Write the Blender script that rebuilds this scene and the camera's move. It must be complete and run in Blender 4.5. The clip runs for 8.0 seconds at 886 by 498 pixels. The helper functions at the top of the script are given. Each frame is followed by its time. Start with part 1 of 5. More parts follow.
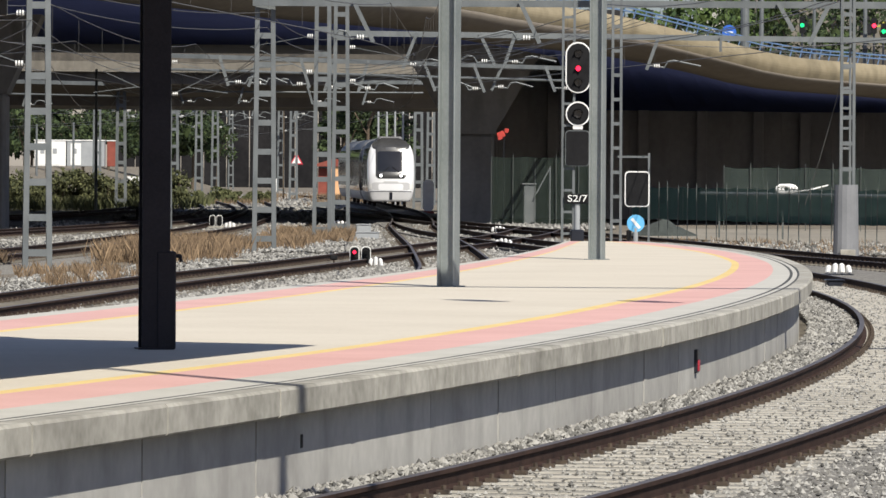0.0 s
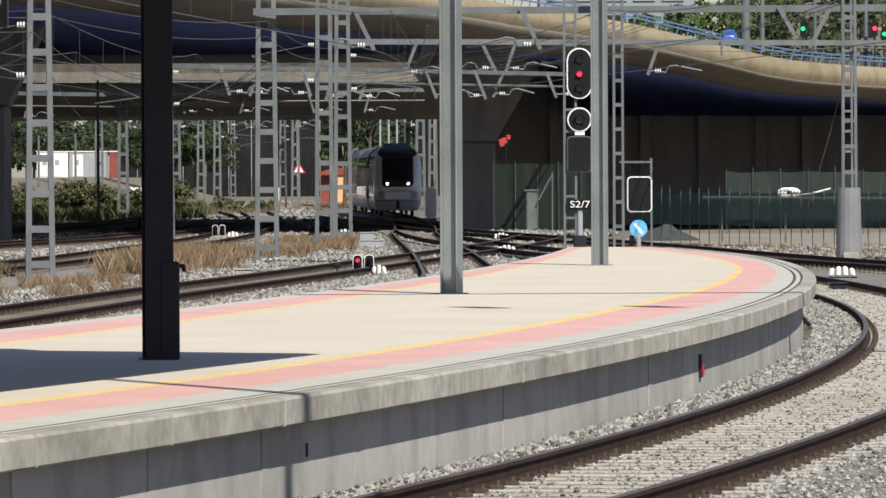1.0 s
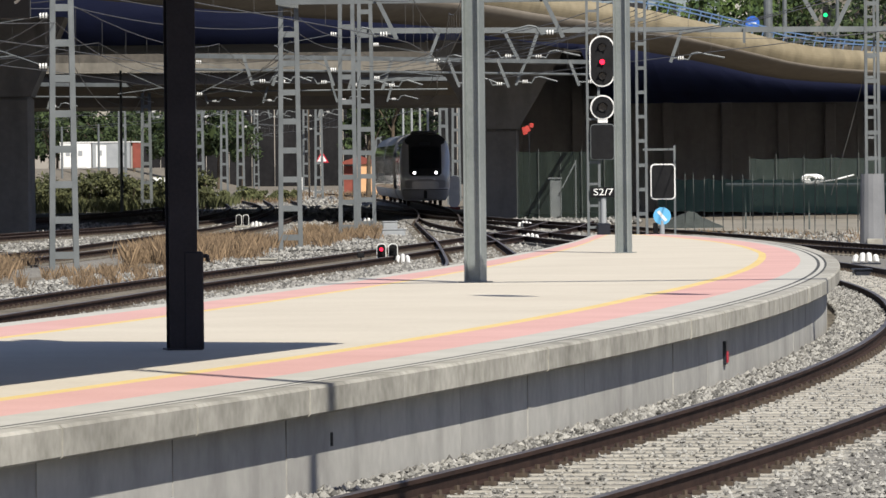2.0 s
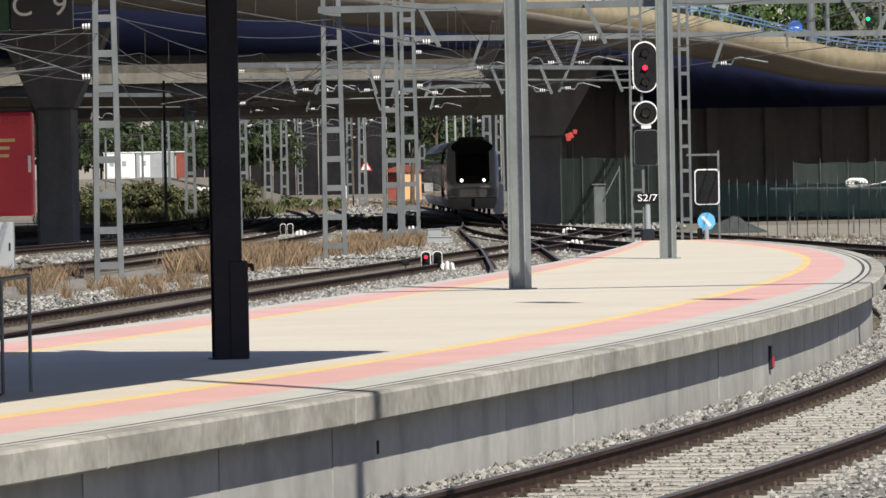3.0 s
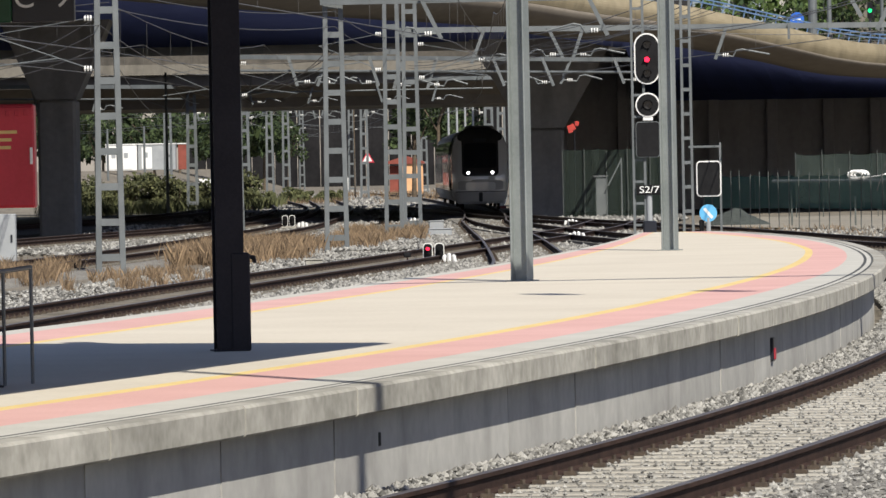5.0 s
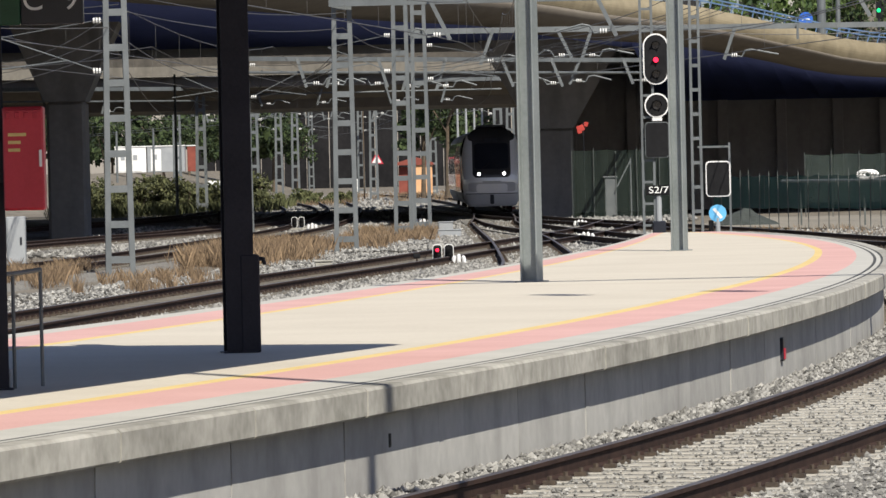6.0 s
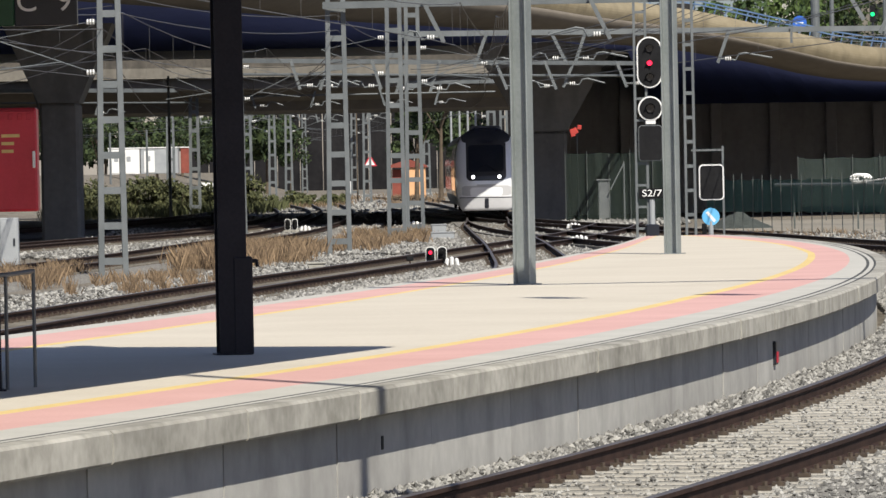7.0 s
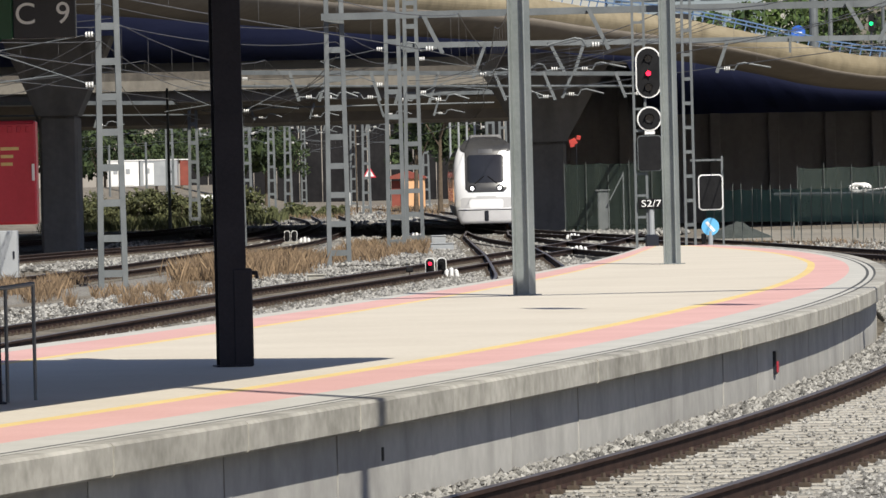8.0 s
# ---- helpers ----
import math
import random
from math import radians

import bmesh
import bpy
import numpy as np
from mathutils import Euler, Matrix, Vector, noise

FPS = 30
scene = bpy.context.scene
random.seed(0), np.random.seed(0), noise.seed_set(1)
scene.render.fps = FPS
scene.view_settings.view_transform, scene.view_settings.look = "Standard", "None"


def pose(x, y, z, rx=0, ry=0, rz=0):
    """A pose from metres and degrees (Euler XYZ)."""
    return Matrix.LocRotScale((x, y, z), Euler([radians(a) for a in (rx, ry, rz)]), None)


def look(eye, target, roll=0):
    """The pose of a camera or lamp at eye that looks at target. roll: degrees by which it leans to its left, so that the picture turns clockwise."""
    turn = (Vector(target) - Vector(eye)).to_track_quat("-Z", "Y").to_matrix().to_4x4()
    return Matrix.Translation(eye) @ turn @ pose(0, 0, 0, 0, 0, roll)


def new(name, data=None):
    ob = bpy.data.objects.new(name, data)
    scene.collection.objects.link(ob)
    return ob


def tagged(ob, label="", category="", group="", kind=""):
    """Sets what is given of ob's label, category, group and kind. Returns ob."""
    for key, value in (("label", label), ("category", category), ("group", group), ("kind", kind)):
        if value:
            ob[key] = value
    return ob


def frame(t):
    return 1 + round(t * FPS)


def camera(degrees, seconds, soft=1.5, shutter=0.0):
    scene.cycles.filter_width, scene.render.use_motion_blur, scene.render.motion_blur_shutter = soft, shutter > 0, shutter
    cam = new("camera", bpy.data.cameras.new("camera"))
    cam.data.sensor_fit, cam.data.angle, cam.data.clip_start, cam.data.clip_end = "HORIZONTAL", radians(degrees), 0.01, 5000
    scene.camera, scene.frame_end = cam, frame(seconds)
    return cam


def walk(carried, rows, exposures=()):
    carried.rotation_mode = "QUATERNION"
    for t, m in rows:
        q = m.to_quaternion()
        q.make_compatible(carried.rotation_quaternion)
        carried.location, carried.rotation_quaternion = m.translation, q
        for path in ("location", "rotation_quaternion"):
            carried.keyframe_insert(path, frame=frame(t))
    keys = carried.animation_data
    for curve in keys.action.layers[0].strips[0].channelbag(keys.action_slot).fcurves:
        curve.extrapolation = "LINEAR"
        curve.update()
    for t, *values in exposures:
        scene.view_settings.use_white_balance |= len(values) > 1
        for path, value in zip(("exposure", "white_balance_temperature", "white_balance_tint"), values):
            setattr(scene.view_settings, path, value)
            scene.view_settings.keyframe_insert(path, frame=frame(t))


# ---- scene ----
EYE = (0.0, 0.0, 2.176)
# seconds, turn to the right, dip below the horizon, lean, in degrees
VIEW = [
    (0.0, -0.0, 0.7311, 0.35),
    (0.5, 0.1494, 0.7101, -0.28),
    (1.0, -0.0285, 0.6641, -0.271),
    (1.5, 0.0816, 0.7301, -0.473),
    (1.7, -0.085, 0.769, -0.484),
    (2.8, -0.6097, 0.7217, -0.934),
    (3.0, -0.6541, 0.6937, -1.096),
    (3.5, -1.0292, 0.6591, -0.96),
    (4.0, -0.9895, 0.6924, -0.892),
    (4.5, -0.7702, 0.7455, -1.152),
    (4.7, -0.6607, 0.7689, -1.067),
    (6.0, -0.7596, 0.7569, -1.292),
    (6.5, -0.7556, 0.7263, -1.133),
    (7.0, -0.696, 0.7349, -1.111),
    (7.5, -0.7084, 0.6841, -1.147),
    (8.0, -0.6899, 0.633, -1.347),
]

def gaze(right, dip, lean):
    a, b = radians(right), radians(dip)
    aim = (EYE[0] + math.sin(a) * 100, EYE[1] + math.cos(a) * 100, EYE[2] - math.tan(b) * 100)
    return look(EYE, aim, lean)


cam = camera(8.117, 8.0, soft=1.5)
walk(cam, [(t, gaze(a, b, c)) for t, a, b, c in VIEW], exposures=[(0.0, 0.0), (8.0, 0.0)])

# ---- light ----
SUN_FROM = Vector((0.41, -0.91, 0.95)).normalized()
world = bpy.data.worlds.new("sky")
scene.world = world
world.use_nodes = True
wn = world.node_tree.nodes
sky = wn.new("ShaderNodeTexSky")
sky.sky_type = "NISHITA"
sky.sun_disc = False
sky.sun_elevation = math.asin(SUN_FROM.z)
sky.sun_rotation = math.atan2(SUN_FROM.x, SUN_FROM.y)
sky.dust_density = 0.6
sky.air_density = 1.0
sky.ozone_density = 3.0
wn["Background"].inputs["Strength"].default_value = 0.088
haze = wn.new("ShaderNodeMix")
haze.data_type, haze.blend_type = "RGBA", "MULTIPLY"
haze.inputs["Factor"].default_value = 1.0
haze.inputs["B"].default_value = (1.14, 1.0, 1.04, 1)
world.node_tree.links.new(sky.outputs["Color"], haze.inputs["A"])
world.node_tree.links.new(haze.outputs["Result"], wn["Background"].inputs["Color"])
sun = new("sun", bpy.data.lights.new("sun", "SUN"))
sun.data.energy = 6.1
sun.data.angle = radians(0.4)
sun.data.color = (1.0, 0.95, 0.85)
sun.matrix_world = look(SUN_FROM * 50, (0, 0, 0))


# ---- materials ----
def mat(name, dark, light, scale=3.0, rough=0.8, bump=0.3, metal=0.0, fine=40.0, mixfine=0.35, stretch=(1, 1, 1), piece=0.0, grime=0.0):
    """Two-scale mottled surface; piece: lightness spread from object to object; grime: dark streak patches."""
    m = bpy.data.materials.new(name)
    m.use_nodes = True
    n, l = m.node_tree.nodes, m.node_tree.links
    p = n["Principled BSDF"]
    p.inputs["Roughness"].default_value = rough
    p.inputs["Metallic"].default_value = metal
    co = n.new("ShaderNodeTexCoord")
    mp = n.new("ShaderNodeMapping")
    mp.inputs["Scale"].default_value = stretch
    l.new(co.outputs["Object"], mp.inputs["Vector"])
    info = n.new("ShaderNodeObjectInfo")
    shift = n.new("ShaderNodeVectorMath")
    shift.operation = "MULTIPLY_ADD"
    l.new(info.outputs["Random"], shift.inputs[0])
    shift.inputs[1].default_value = (37.0, 19.0, 53.0)
    l.new(mp.outputs["Vector"], shift.inputs[2])
    a, b = n.new("ShaderNodeTexNoise"), n.new("ShaderNodeTexNoise")
    for t, s in ((a, scale), (b, fine)):
        t.inputs["Scale"].default_value = s
        t.inputs["Detail"].default_value = 6
        l.new(shift.outputs["Vector"], t.inputs["Vector"])
    add = n.new("ShaderNodeMix")
    add.inputs["Factor"].default_value = mixfine
    l.new(a.outputs["Fac"], add.inputs["A"])
    l.new(b.outputs["Fac"], add.inputs["B"])
    ramp = n.new("ShaderNodeValToRGB")
    ramp.color_ramp.elements[0].position, ramp.color_ramp.elements[1].position = 0.34, 0.66
    ramp.color_ramp.elements[0].color, ramp.color_ramp.elements[1].color = (*dark, 1), (*light, 1)
    l.new(add.outputs["Result"], ramp.inputs["Fac"])
    out = ramp.outputs["Color"]
    if grime:
        g = n.new("ShaderNodeTexNoise")
        g.inputs["Scale"].default_value = 1.0
        g.inputs["Detail"].default_value = 5
        gm = n.new("ShaderNodeMapping")
        gm.inputs["Scale"].default_value = (1.3, 1.3, 0.28)
        l.new(co.outputs["Object"], gm.inputs["Vector"])
        l.new(gm.outputs["Vector"], g.inputs["Vector"])
        gr = n.new("ShaderNodeMapRange")
        gr.inputs["From Min"].default_value, gr.inputs["From Max"].default_value = 0.5, 0.72
        gr.inputs["To Min"].default_value, gr.inputs["To Max"].default_value = 0.0, grime
        l.new(g.outputs["Fac"], gr.inputs["Value"])
        mx = n.new("ShaderNodeMix")
        mx.data_type = "RGBA"
        l.new(gr.outputs["Result"], mx.inputs["Factor"])
        l.new(out, mx.inputs["A"])
        mx.inputs["B"].default_value = (*[c * 0.45 for c in dark], 1)
        out = mx.outputs["Result"]
    if piece:
        hv = n.new("ShaderNodeHueSaturation")
        vr = n.new("ShaderNodeMapRange")
        vr.inputs["To Min"].default_value, vr.inputs["To Max"].default_value = 1 - piece, 1 + piece
        l.new(info.outputs["Random"], vr.inputs["Value"])
        l.new(vr.outputs["Result"], hv.inputs["Value"])
        l.new(out, hv.inputs["Color"])
        out = hv.outputs["Color"]
    l.new(out, p.inputs["Base Color"])
    if bump:
        bp = n.new("ShaderNodeBump")
        bp.inputs["Strength"].default_value = bump
        bp.inputs["Distance"].default_value = 0.02
        l.new(b.outputs["Fac"], bp.inputs["Height"])
        l.new(bp.outputs["Normal"], p.inputs["Normal"])
    return m


def island_mat(name, dark, light, rough=0.9):
    """Each loose piece of a mesh takes its own tone."""
    m = bpy.data.materials.new(name)
    m.use_nodes = True
    n, l = m.node_tree.nodes, m.node_tree.links
    p = n["Principled BSDF"]
    p.inputs["Roughness"].default_value = rough
    g = n.new("ShaderNodeNewGeometry")
    r = n.new("ShaderNodeValToRGB")
    r.color_ramp.elements[0].color, r.color_ramp.elements[1].color = (*dark, 1), (*light, 1)
    l.new(g.outputs["Random Per Island"], r.inputs["Fac"])
    l.new(r.outputs["Color"], p.inputs["Base Color"])
    return m


def glow(name, colour, strength):
    m = bpy.data.materials.new(name)
    m.use_nodes = True
    p = m.node_tree.nodes["Principled BSDF"]
    p.inputs["Base Color"].default_value = (*colour, 1)
    p.inputs["Emission Color"].default_value = (*colour, 1)
    p.inputs["Emission Strength"].default_value = strength
    return m


def plain(name, colour, rough=0.5, metal=0.0):
    return mat(name, [c * 0.85 for c in colour], colour, 2.0, rough, 0.08, metal, 25.0)


CONCRETE = mat("concrete", (0.26, 0.25, 0.215), (0.47, 0.45, 0.40), 1.5, 0.9, 0.12, 0, 9, 0.45, piece=0.12, grime=0.6)
WALL_CONCRETE = mat("wall_concrete", (0.33, 0.32, 0.30), (0.49, 0.48, 0.445), 0.5, 0.9, 0.15, 0, 7, 0.3, piece=0.07, grime=0.5)
PAVING = mat("paving", (0.53, 0.475, 0.385), (0.62, 0.565, 0.465), 0.5, 0.9, 0.2, 0, 18, 0.45)
PINK = mat("pink_paving", (0.58, 0.335, 0.30), (0.67, 0.41, 0.37), 0.7, 0.85, 0.3, 0, 25, 0.4)
YELLOW = mat("yellow_paint", (0.64, 0.47, 0.19), (0.76, 0.58, 0.24), 1.5, 0.8, 0.2, 0, 25, 0.5)
GREY_EDGE = mat("grey_edge", (0.44, 0.43, 0.38), (0.53, 0.51, 0.46), 1.0, 0.9, 0.2, 0, 25, 0.4)
SEAM = mat("dark_seam", (0.045, 0.045, 0.043), (0.09, 0.09, 0.085), 4, 0.9)
BALLAST = mat("ballast", (0.09, 0.086, 0.08), (0.31, 0.295, 0.265), 9.0, 0.95, 1.0, 0, 26, 0.55)
EARTH = mat("earth", (0.10, 0.088, 0.07), (0.26, 0.232, 0.19), 0.9, 0.95, 0.8, 0, 9, 0.5)
STONES = island_mat("loose_stones", (0.065, 0.063, 0.058), (0.38, 0.37, 0.34))
PALE_STONES = island_mat("pale_stones", (0.12, 0.117, 0.108), (0.40, 0.39, 0.36))
SLEEPER = mat("sleeper", (0.29, 0.272, 0.235), (0.40, 0.378, 0.33), 3, 0.9, 0.3, 0, 30, 0.4, piece=0.1)
RAIL = mat("rail_steel", (0.022, 0.014, 0.012), (0.06, 0.036, 0.028), 4, 0.8, 0.2, 0.0, 40, 0.4)
RAIL_TOP = mat("rail_top", (0.07, 0.06, 0.058), (0.13, 0.115, 0.11), 3, 0.5, 0.05, 0.15, 40, 0.4)
RUST = mat("rusty_clip", (0.03, 0.022, 0.017), (0.09, 0.065, 0.045), 9, 0.8)
GALV = mat("galvanised_steel", (0.10, 0.112, 0.116), (0.155, 0.168, 0.172), 1.5, 0.55, 0.1, 0.2, 30, 0.3)
GALV_POLE = mat("galvanised_pole", (0.18, 0.203, 0.20), (0.265, 0.288, 0.285), 1.0, 0.5, 0.1, 0.3, 20, 0.35)
BLACK_STEEL = mat("black_steel", (0.020, 0.020, 0.026), (0.032, 0.032, 0.040), 2, 0.5, 0.1)
CREAM = mat("cream_concrete", (0.19, 0.158, 0.10), (0.275, 0.235, 0.158), 0.25, 0.9, 0.2, 0, 3, 0.4, grime=0.5)
BELLY = mat("girder_concrete", (0.11, 0.095, 0.078), (0.165, 0.145, 0.12), 0.15, 0.9, 0.2, 0, 2, 0.4)
BLUE_SOFFIT = mat("blue_soffit", (0.09, 0.125, 0.36), (0.12, 0.16, 0.43), 0.1, 0.8, 0.1, 0, 2, 0.4)
BACK_WALL = mat("retaining_concrete", (0.30, 0.30, 0.31), (0.40, 0.40, 0.41), 0.3, 0.9, 0.2, 0, 4, 0.4, grime=0.4)
PIER = mat("pier_concrete", (0.17, 0.165, 0.16), (0.24, 0.235, 0.225), 0.3, 0.9, 0.2, 0, 4, 0.4, grime=0.4)
TAN = mat("tan_concrete", (0.13, 0.118, 0.097), (0.20, 0.182, 0.15), 0.3, 0.9, 0.2, 0, 4, 0.4, grime=0.4)

# near-black tone for the backdrop that closes the gap below the bridges
FAR_DARK = mat("far_dark_backdrop", (0.010, 0.010, 0.011), (0.022, 0.021, 0.022), 0.2, 0.95, 0.1, 0, 2, 0.4, grime=0.4)
PEDESTAL = mat("pedestal_concrete", (0.15, 0.155, 0.165), (0.22, 0.225, 0.235), 1.2, 0.8, 0.2)
SLEEPER_OLD = mat("old_sleeper", (0.10, 0.09, 0.075), (0.17, 0.155, 0.13), 3, 0.9, 0.3, 0, 30, 0.4, piece=0.15)
LEAF_BUSH = island_mat("bush_leaves", (0.025, 0.032, 0.012), (0.12, 0.125, 0.05))
RAILING = mat("pale_blue_steel", (0.07, 0.13, 0.24), (0.11, 0.18, 0.31), 2, 0.5, 0.1)
WHITE = mat("white_paint", (0.70, 0.70, 0.68), (0.80, 0.80, 0.78), 3, 0.5, 0.1)
MATT_BLACK = mat("matt_black", (0.008, 0.008, 0.009), (0.016, 0.016, 0.017), 4, 0.6, 0.1)
RED_PAINT = mat("red_paint", (0.44, 0.018, 0.035), (0.54, 0.03, 0.055), 2, 0.4, 0.08, grime=0.2)
TRAIN_WHITE = mat("train_white", (0.78, 0.79, 0.81), (0.84, 0.85, 0.87), 0.8, 0.28, 0.03)
TRAIN_SIDE = mat("train_side", (0.045, 0.045, 0.05), (0.06, 0.06, 0.065), 0.5, 0.03, 0.0)
TRAIN_ROOF = mat("train_roof", (0.13, 0.13, 0.135), (0.21, 0.21, 0.21), 0.8, 0.6, 0.1, grime=0.3)
TRAIN_SKIRT = mat("train_skirt", (0.42, 0.42, 0.43), (0.52, 0.52, 0.53), 1.0, 0.5, 0.1)
MASK = mat("black_mask", (0.035, 0.035, 0.036), (0.055, 0.055, 0.056), 1.0, 0.25, 0.02)
SCREEN = mat("windscreen_glass", (0.012, 0.014, 0.018), (0.02, 0.022, 0.027), 1.0, 0.05, 0.0)
ORANGE = mat("orange_render", (0.62, 0.34, 0.17), (0.74, 0.43, 0.23), 0.8, 0.9, 0.2, 0, 8, 0.4)
BRICK_RED = mat("red_roof_tiles", (0.17, 0.04, 0.028), (0.25, 0.065, 0.045), 1.5, 0.85, 0.3)
GREEN_NET = mat("green_netting", (0.07, 0.14, 0.125), (0.10, 0.19, 0.165), 0.6, 0.9, 0.2, 0, 12, 0.4)
SAND = mat("pale_sand", (0.20, 0.178, 0.14), (0.30, 0.272, 0.22), 0.4, 0.95, 0.4, 0, 6, 0.5)
TARP = mat("dark_heap", (0.03, 0.036, 0.033), (0.05, 0.058, 0.052), 1.5, 0.95, 0.6, 0, 8)
CABINET = mat("grey_cabinet", (0.25, 0.265, 0.275), (0.33, 0.345, 0.355), 1.5, 0.6, 0.1)
BLUE_SIGN = mat("blue_sign", (0.10, 0.38, 0.66), (0.14, 0.46, 0.74), 3, 0.5, 0.05)
DEEP_BLUE = mat("deep_blue_sign", (0.01, 0.09, 0.42), (0.02, 0.12, 0.5), 3, 0.5, 0.05)
SIGN_DARK = mat("sign_dark", (0.012, 0.014, 0.02), (0.02, 0.022, 0.03), 3, 0.3, 0.03)
SIGN_GREEN = mat("sign_green", (0.005, 0.05, 0.022), (0.01, 0.07, 0.03), 3, 0.3, 0.03)
FACADE = mat("far_facade", (0.20, 0.24, 0.26), (0.27, 0.31, 0.33), 0.1, 0.9, 0.1)
PORCELAIN = mat("porcelain", (0.62, 0.62, 0.60), (0.75, 0.75, 0.72), 5, 0.3, 0.05)
LEAF = island_mat("leaves", (0.018, 0.04, 0.010), (0.085, 0.13, 0.03))
LEAF_YELLOW = island_mat("yellow_leaves", (0.12, 0.13, 0.02), (0.34, 0.30, 0.05))
LEAF_DARK = island_mat("dark_leaves", (0.010, 0.022, 0.008), (0.05, 0.075, 0.022))
STRAW = island_mat("dry_grass", (0.075, 0.05, 0.03), (0.30, 0.21, 0.125))
WEED = island_mat("green_weeds", (0.04, 0.05, 0.018), (0.13, 0.135, 0.055))
BARK = mat("bark", (0.06, 0.045, 0.03), (0.13, 0.10, 0.07), 4, 0.95, 0.8)
LAMP_WHITE = glow("headlight_glow", (1.0, 0.97, 1.0), 5.0)
LAMP_RED = glow("red_signal_glow", (1.0, 0.02, 0.06), 3.0)
LAMP_GREEN = glow("green_signal_glow", (0.0, 0.75, 0.2), 0.9)


def dull(m, level):
    m.node_tree.nodes["Principled BSDF"].inputs["Specular IOR Level"].default_value = level


for m in (MATT_BLACK, BLACK_STEEL, RAIL, FAR_DARK, BLUE_SOFFIT, BALLAST, EARTH, GREEN_NET, WALL_CONCRETE, CONCRETE, SLEEPER, SLEEPER_OLD):
    dull(m, 0.12)
for m in (TRAIN_WHITE, TRAIN_SIDE):
    m.node_tree.nodes["Principled BSDF"].inputs["Coat Weight"].default_value = 1.0
    m.node_tree.nodes["Principled BSDF"].inputs["Coat IOR"].default_value = 1.9
GREEN_NET.node_tree.nodes["Principled BSDF"].inputs["Alpha"].default_value = 0.72

# ---- mesh helpers ----
def part(name, bm, material, parent=None, label=""):
    me = bpy.data.meshes.new(name)
    bm.to_mesh(me)
    bm.free()
    for m in material if isinstance(material, (list, tuple)) else (material,):
        me.materials.append(m)
    ob = new(name, me)
    if parent is not None:
        ob.parent = parent
    if label:
        ob["label"] = label
    return ob


def root(name, label, category, group="", kind="", m=None):
    ob = tagged(new(name), label, category, group, kind)
    if m is not None:
        ob.matrix_world = m
    return ob


def box(bm, lo, hi, bevel=0.0, m=None, index=0):
    c = [(a + b) / 2 for a, b in zip(lo, hi)]
    s = [abs(b - a) for a, b in zip(lo, hi)]
    t = Matrix.LocRotScale(c, None, s)
    r = bmesh.ops.create_cube(bm, size=1, matrix=(m @ t) if m is not None else t)
    vs = r["verts"]
    if bevel:
        es = list({e for v in vs for e in v.link_edges})
        r2 = bmesh.ops.bevel(bm, geom=es, offset=bevel, segments=1, affect="EDGES")
        fs = r2["faces"]
        vs = list({v for f in fs for v in f.verts})
    if index:
        for f in {f for v in vs for f in v.link_faces}:
            f.material_index = index
    return vs


def made_box(lo, hi, bevel=0.0, m=None):
    bm = bmesh.new()
    box(bm, lo, hi, bevel, m)
    return bm


def tube(bm, a, b, r, sides=8, r2=None):
    a, b = Vector(a), Vector(b)
    d = b - a
    q = d.to_track_quat("Z", "Y").to_matrix().to_4x4()
    bmesh.ops.create_cone(bm, cap_ends=True, segments=sides, radius1=r, radius2=r if r2 is None else r2, depth=d.length, matrix=Matrix.Translation((a + b) / 2) @ q)


def bar(bm, a, b, w, h):
    """A square-section bar from a to b."""
    a, b = Vector(a), Vector(b)
    d = b - a
    q = d.to_track_quat("Z", "Y").to_matrix().to_4x4()
    bmesh.ops.create_cube(bm, size=1, matrix=Matrix.Translation((a + b) / 2) @ q @ Matrix.Diagonal((w, h, d.length, 1)))


def wire(bm, pts, r, sides=5):
    """One continuous bent tube through the points."""
    pts = [Vector(p) for p in pts]
    rings = []
    for i, p in enumerate(pts):
        d = (pts[min(i + 1, len(pts) - 1)] - pts[max(i - 1, 0)]).normalized()
        up = Vector((0, 0, 1)) if abs(d.z) < 0.9 else Vector((1, 0, 0))
        u = d.cross(up).normalized()
        v = u.cross(d)
        rings.append([bm.verts.new(p + (u * math.cos(6.2832 * k / sides) + v * math.sin(6.2832 * k / sides)) * r) for k in range(sides)])
    for a, b in zip(rings, rings[1:]):
        for k in range(sides):
            bm.faces.new((a[k], a[(k + 1) % sides], b[(k + 1) % sides], b[k]))
    bm.faces.new(rings[0][::-1])
    bm.faces.new(rings[-1])


def smooth_line(ctrl, step):
    """A Catmull-Rom line through a few plan points, cut to even steps."""
    c = [Vector(p).to_3d() if len(p) == 2 else Vector(p) for p in ctrl]
    c = [c[0] * 2 - c[1], *c, c[-1] * 2 - c[-2]]
    pts = []
    for i in range(1, len(c) - 2):
        p0, p1, p2, p3 = c[i - 1 : i + 3]
        k = max(2, int((p2 - p1).length / step * 3))
        for j in range(k):
            t = j / k
            pts.append(0.5 * ((2 * p1) + (p2 - p0) * t + (2 * p0 - 5 * p1 + 4 * p2 - p3) * t * t + (3 * p1 - p0 - 3 * p2 + p3) * t ** 3))
    pts.append(c[-2])
    return even(pts, step)


def even(pts, step):
    out, left = [pts[0].copy()], step
    for a, b in zip(pts, pts[1:]):
        d = (b - a).length
        at = 0.0
        while d - at >= left:
            at += left
            out.append(a.lerp(b, at / d))
            left = step
        left -= d - at
    if (out[-1] - pts[-1]).length > step * 0.2:
        out.append(pts[-1].copy())
    return out


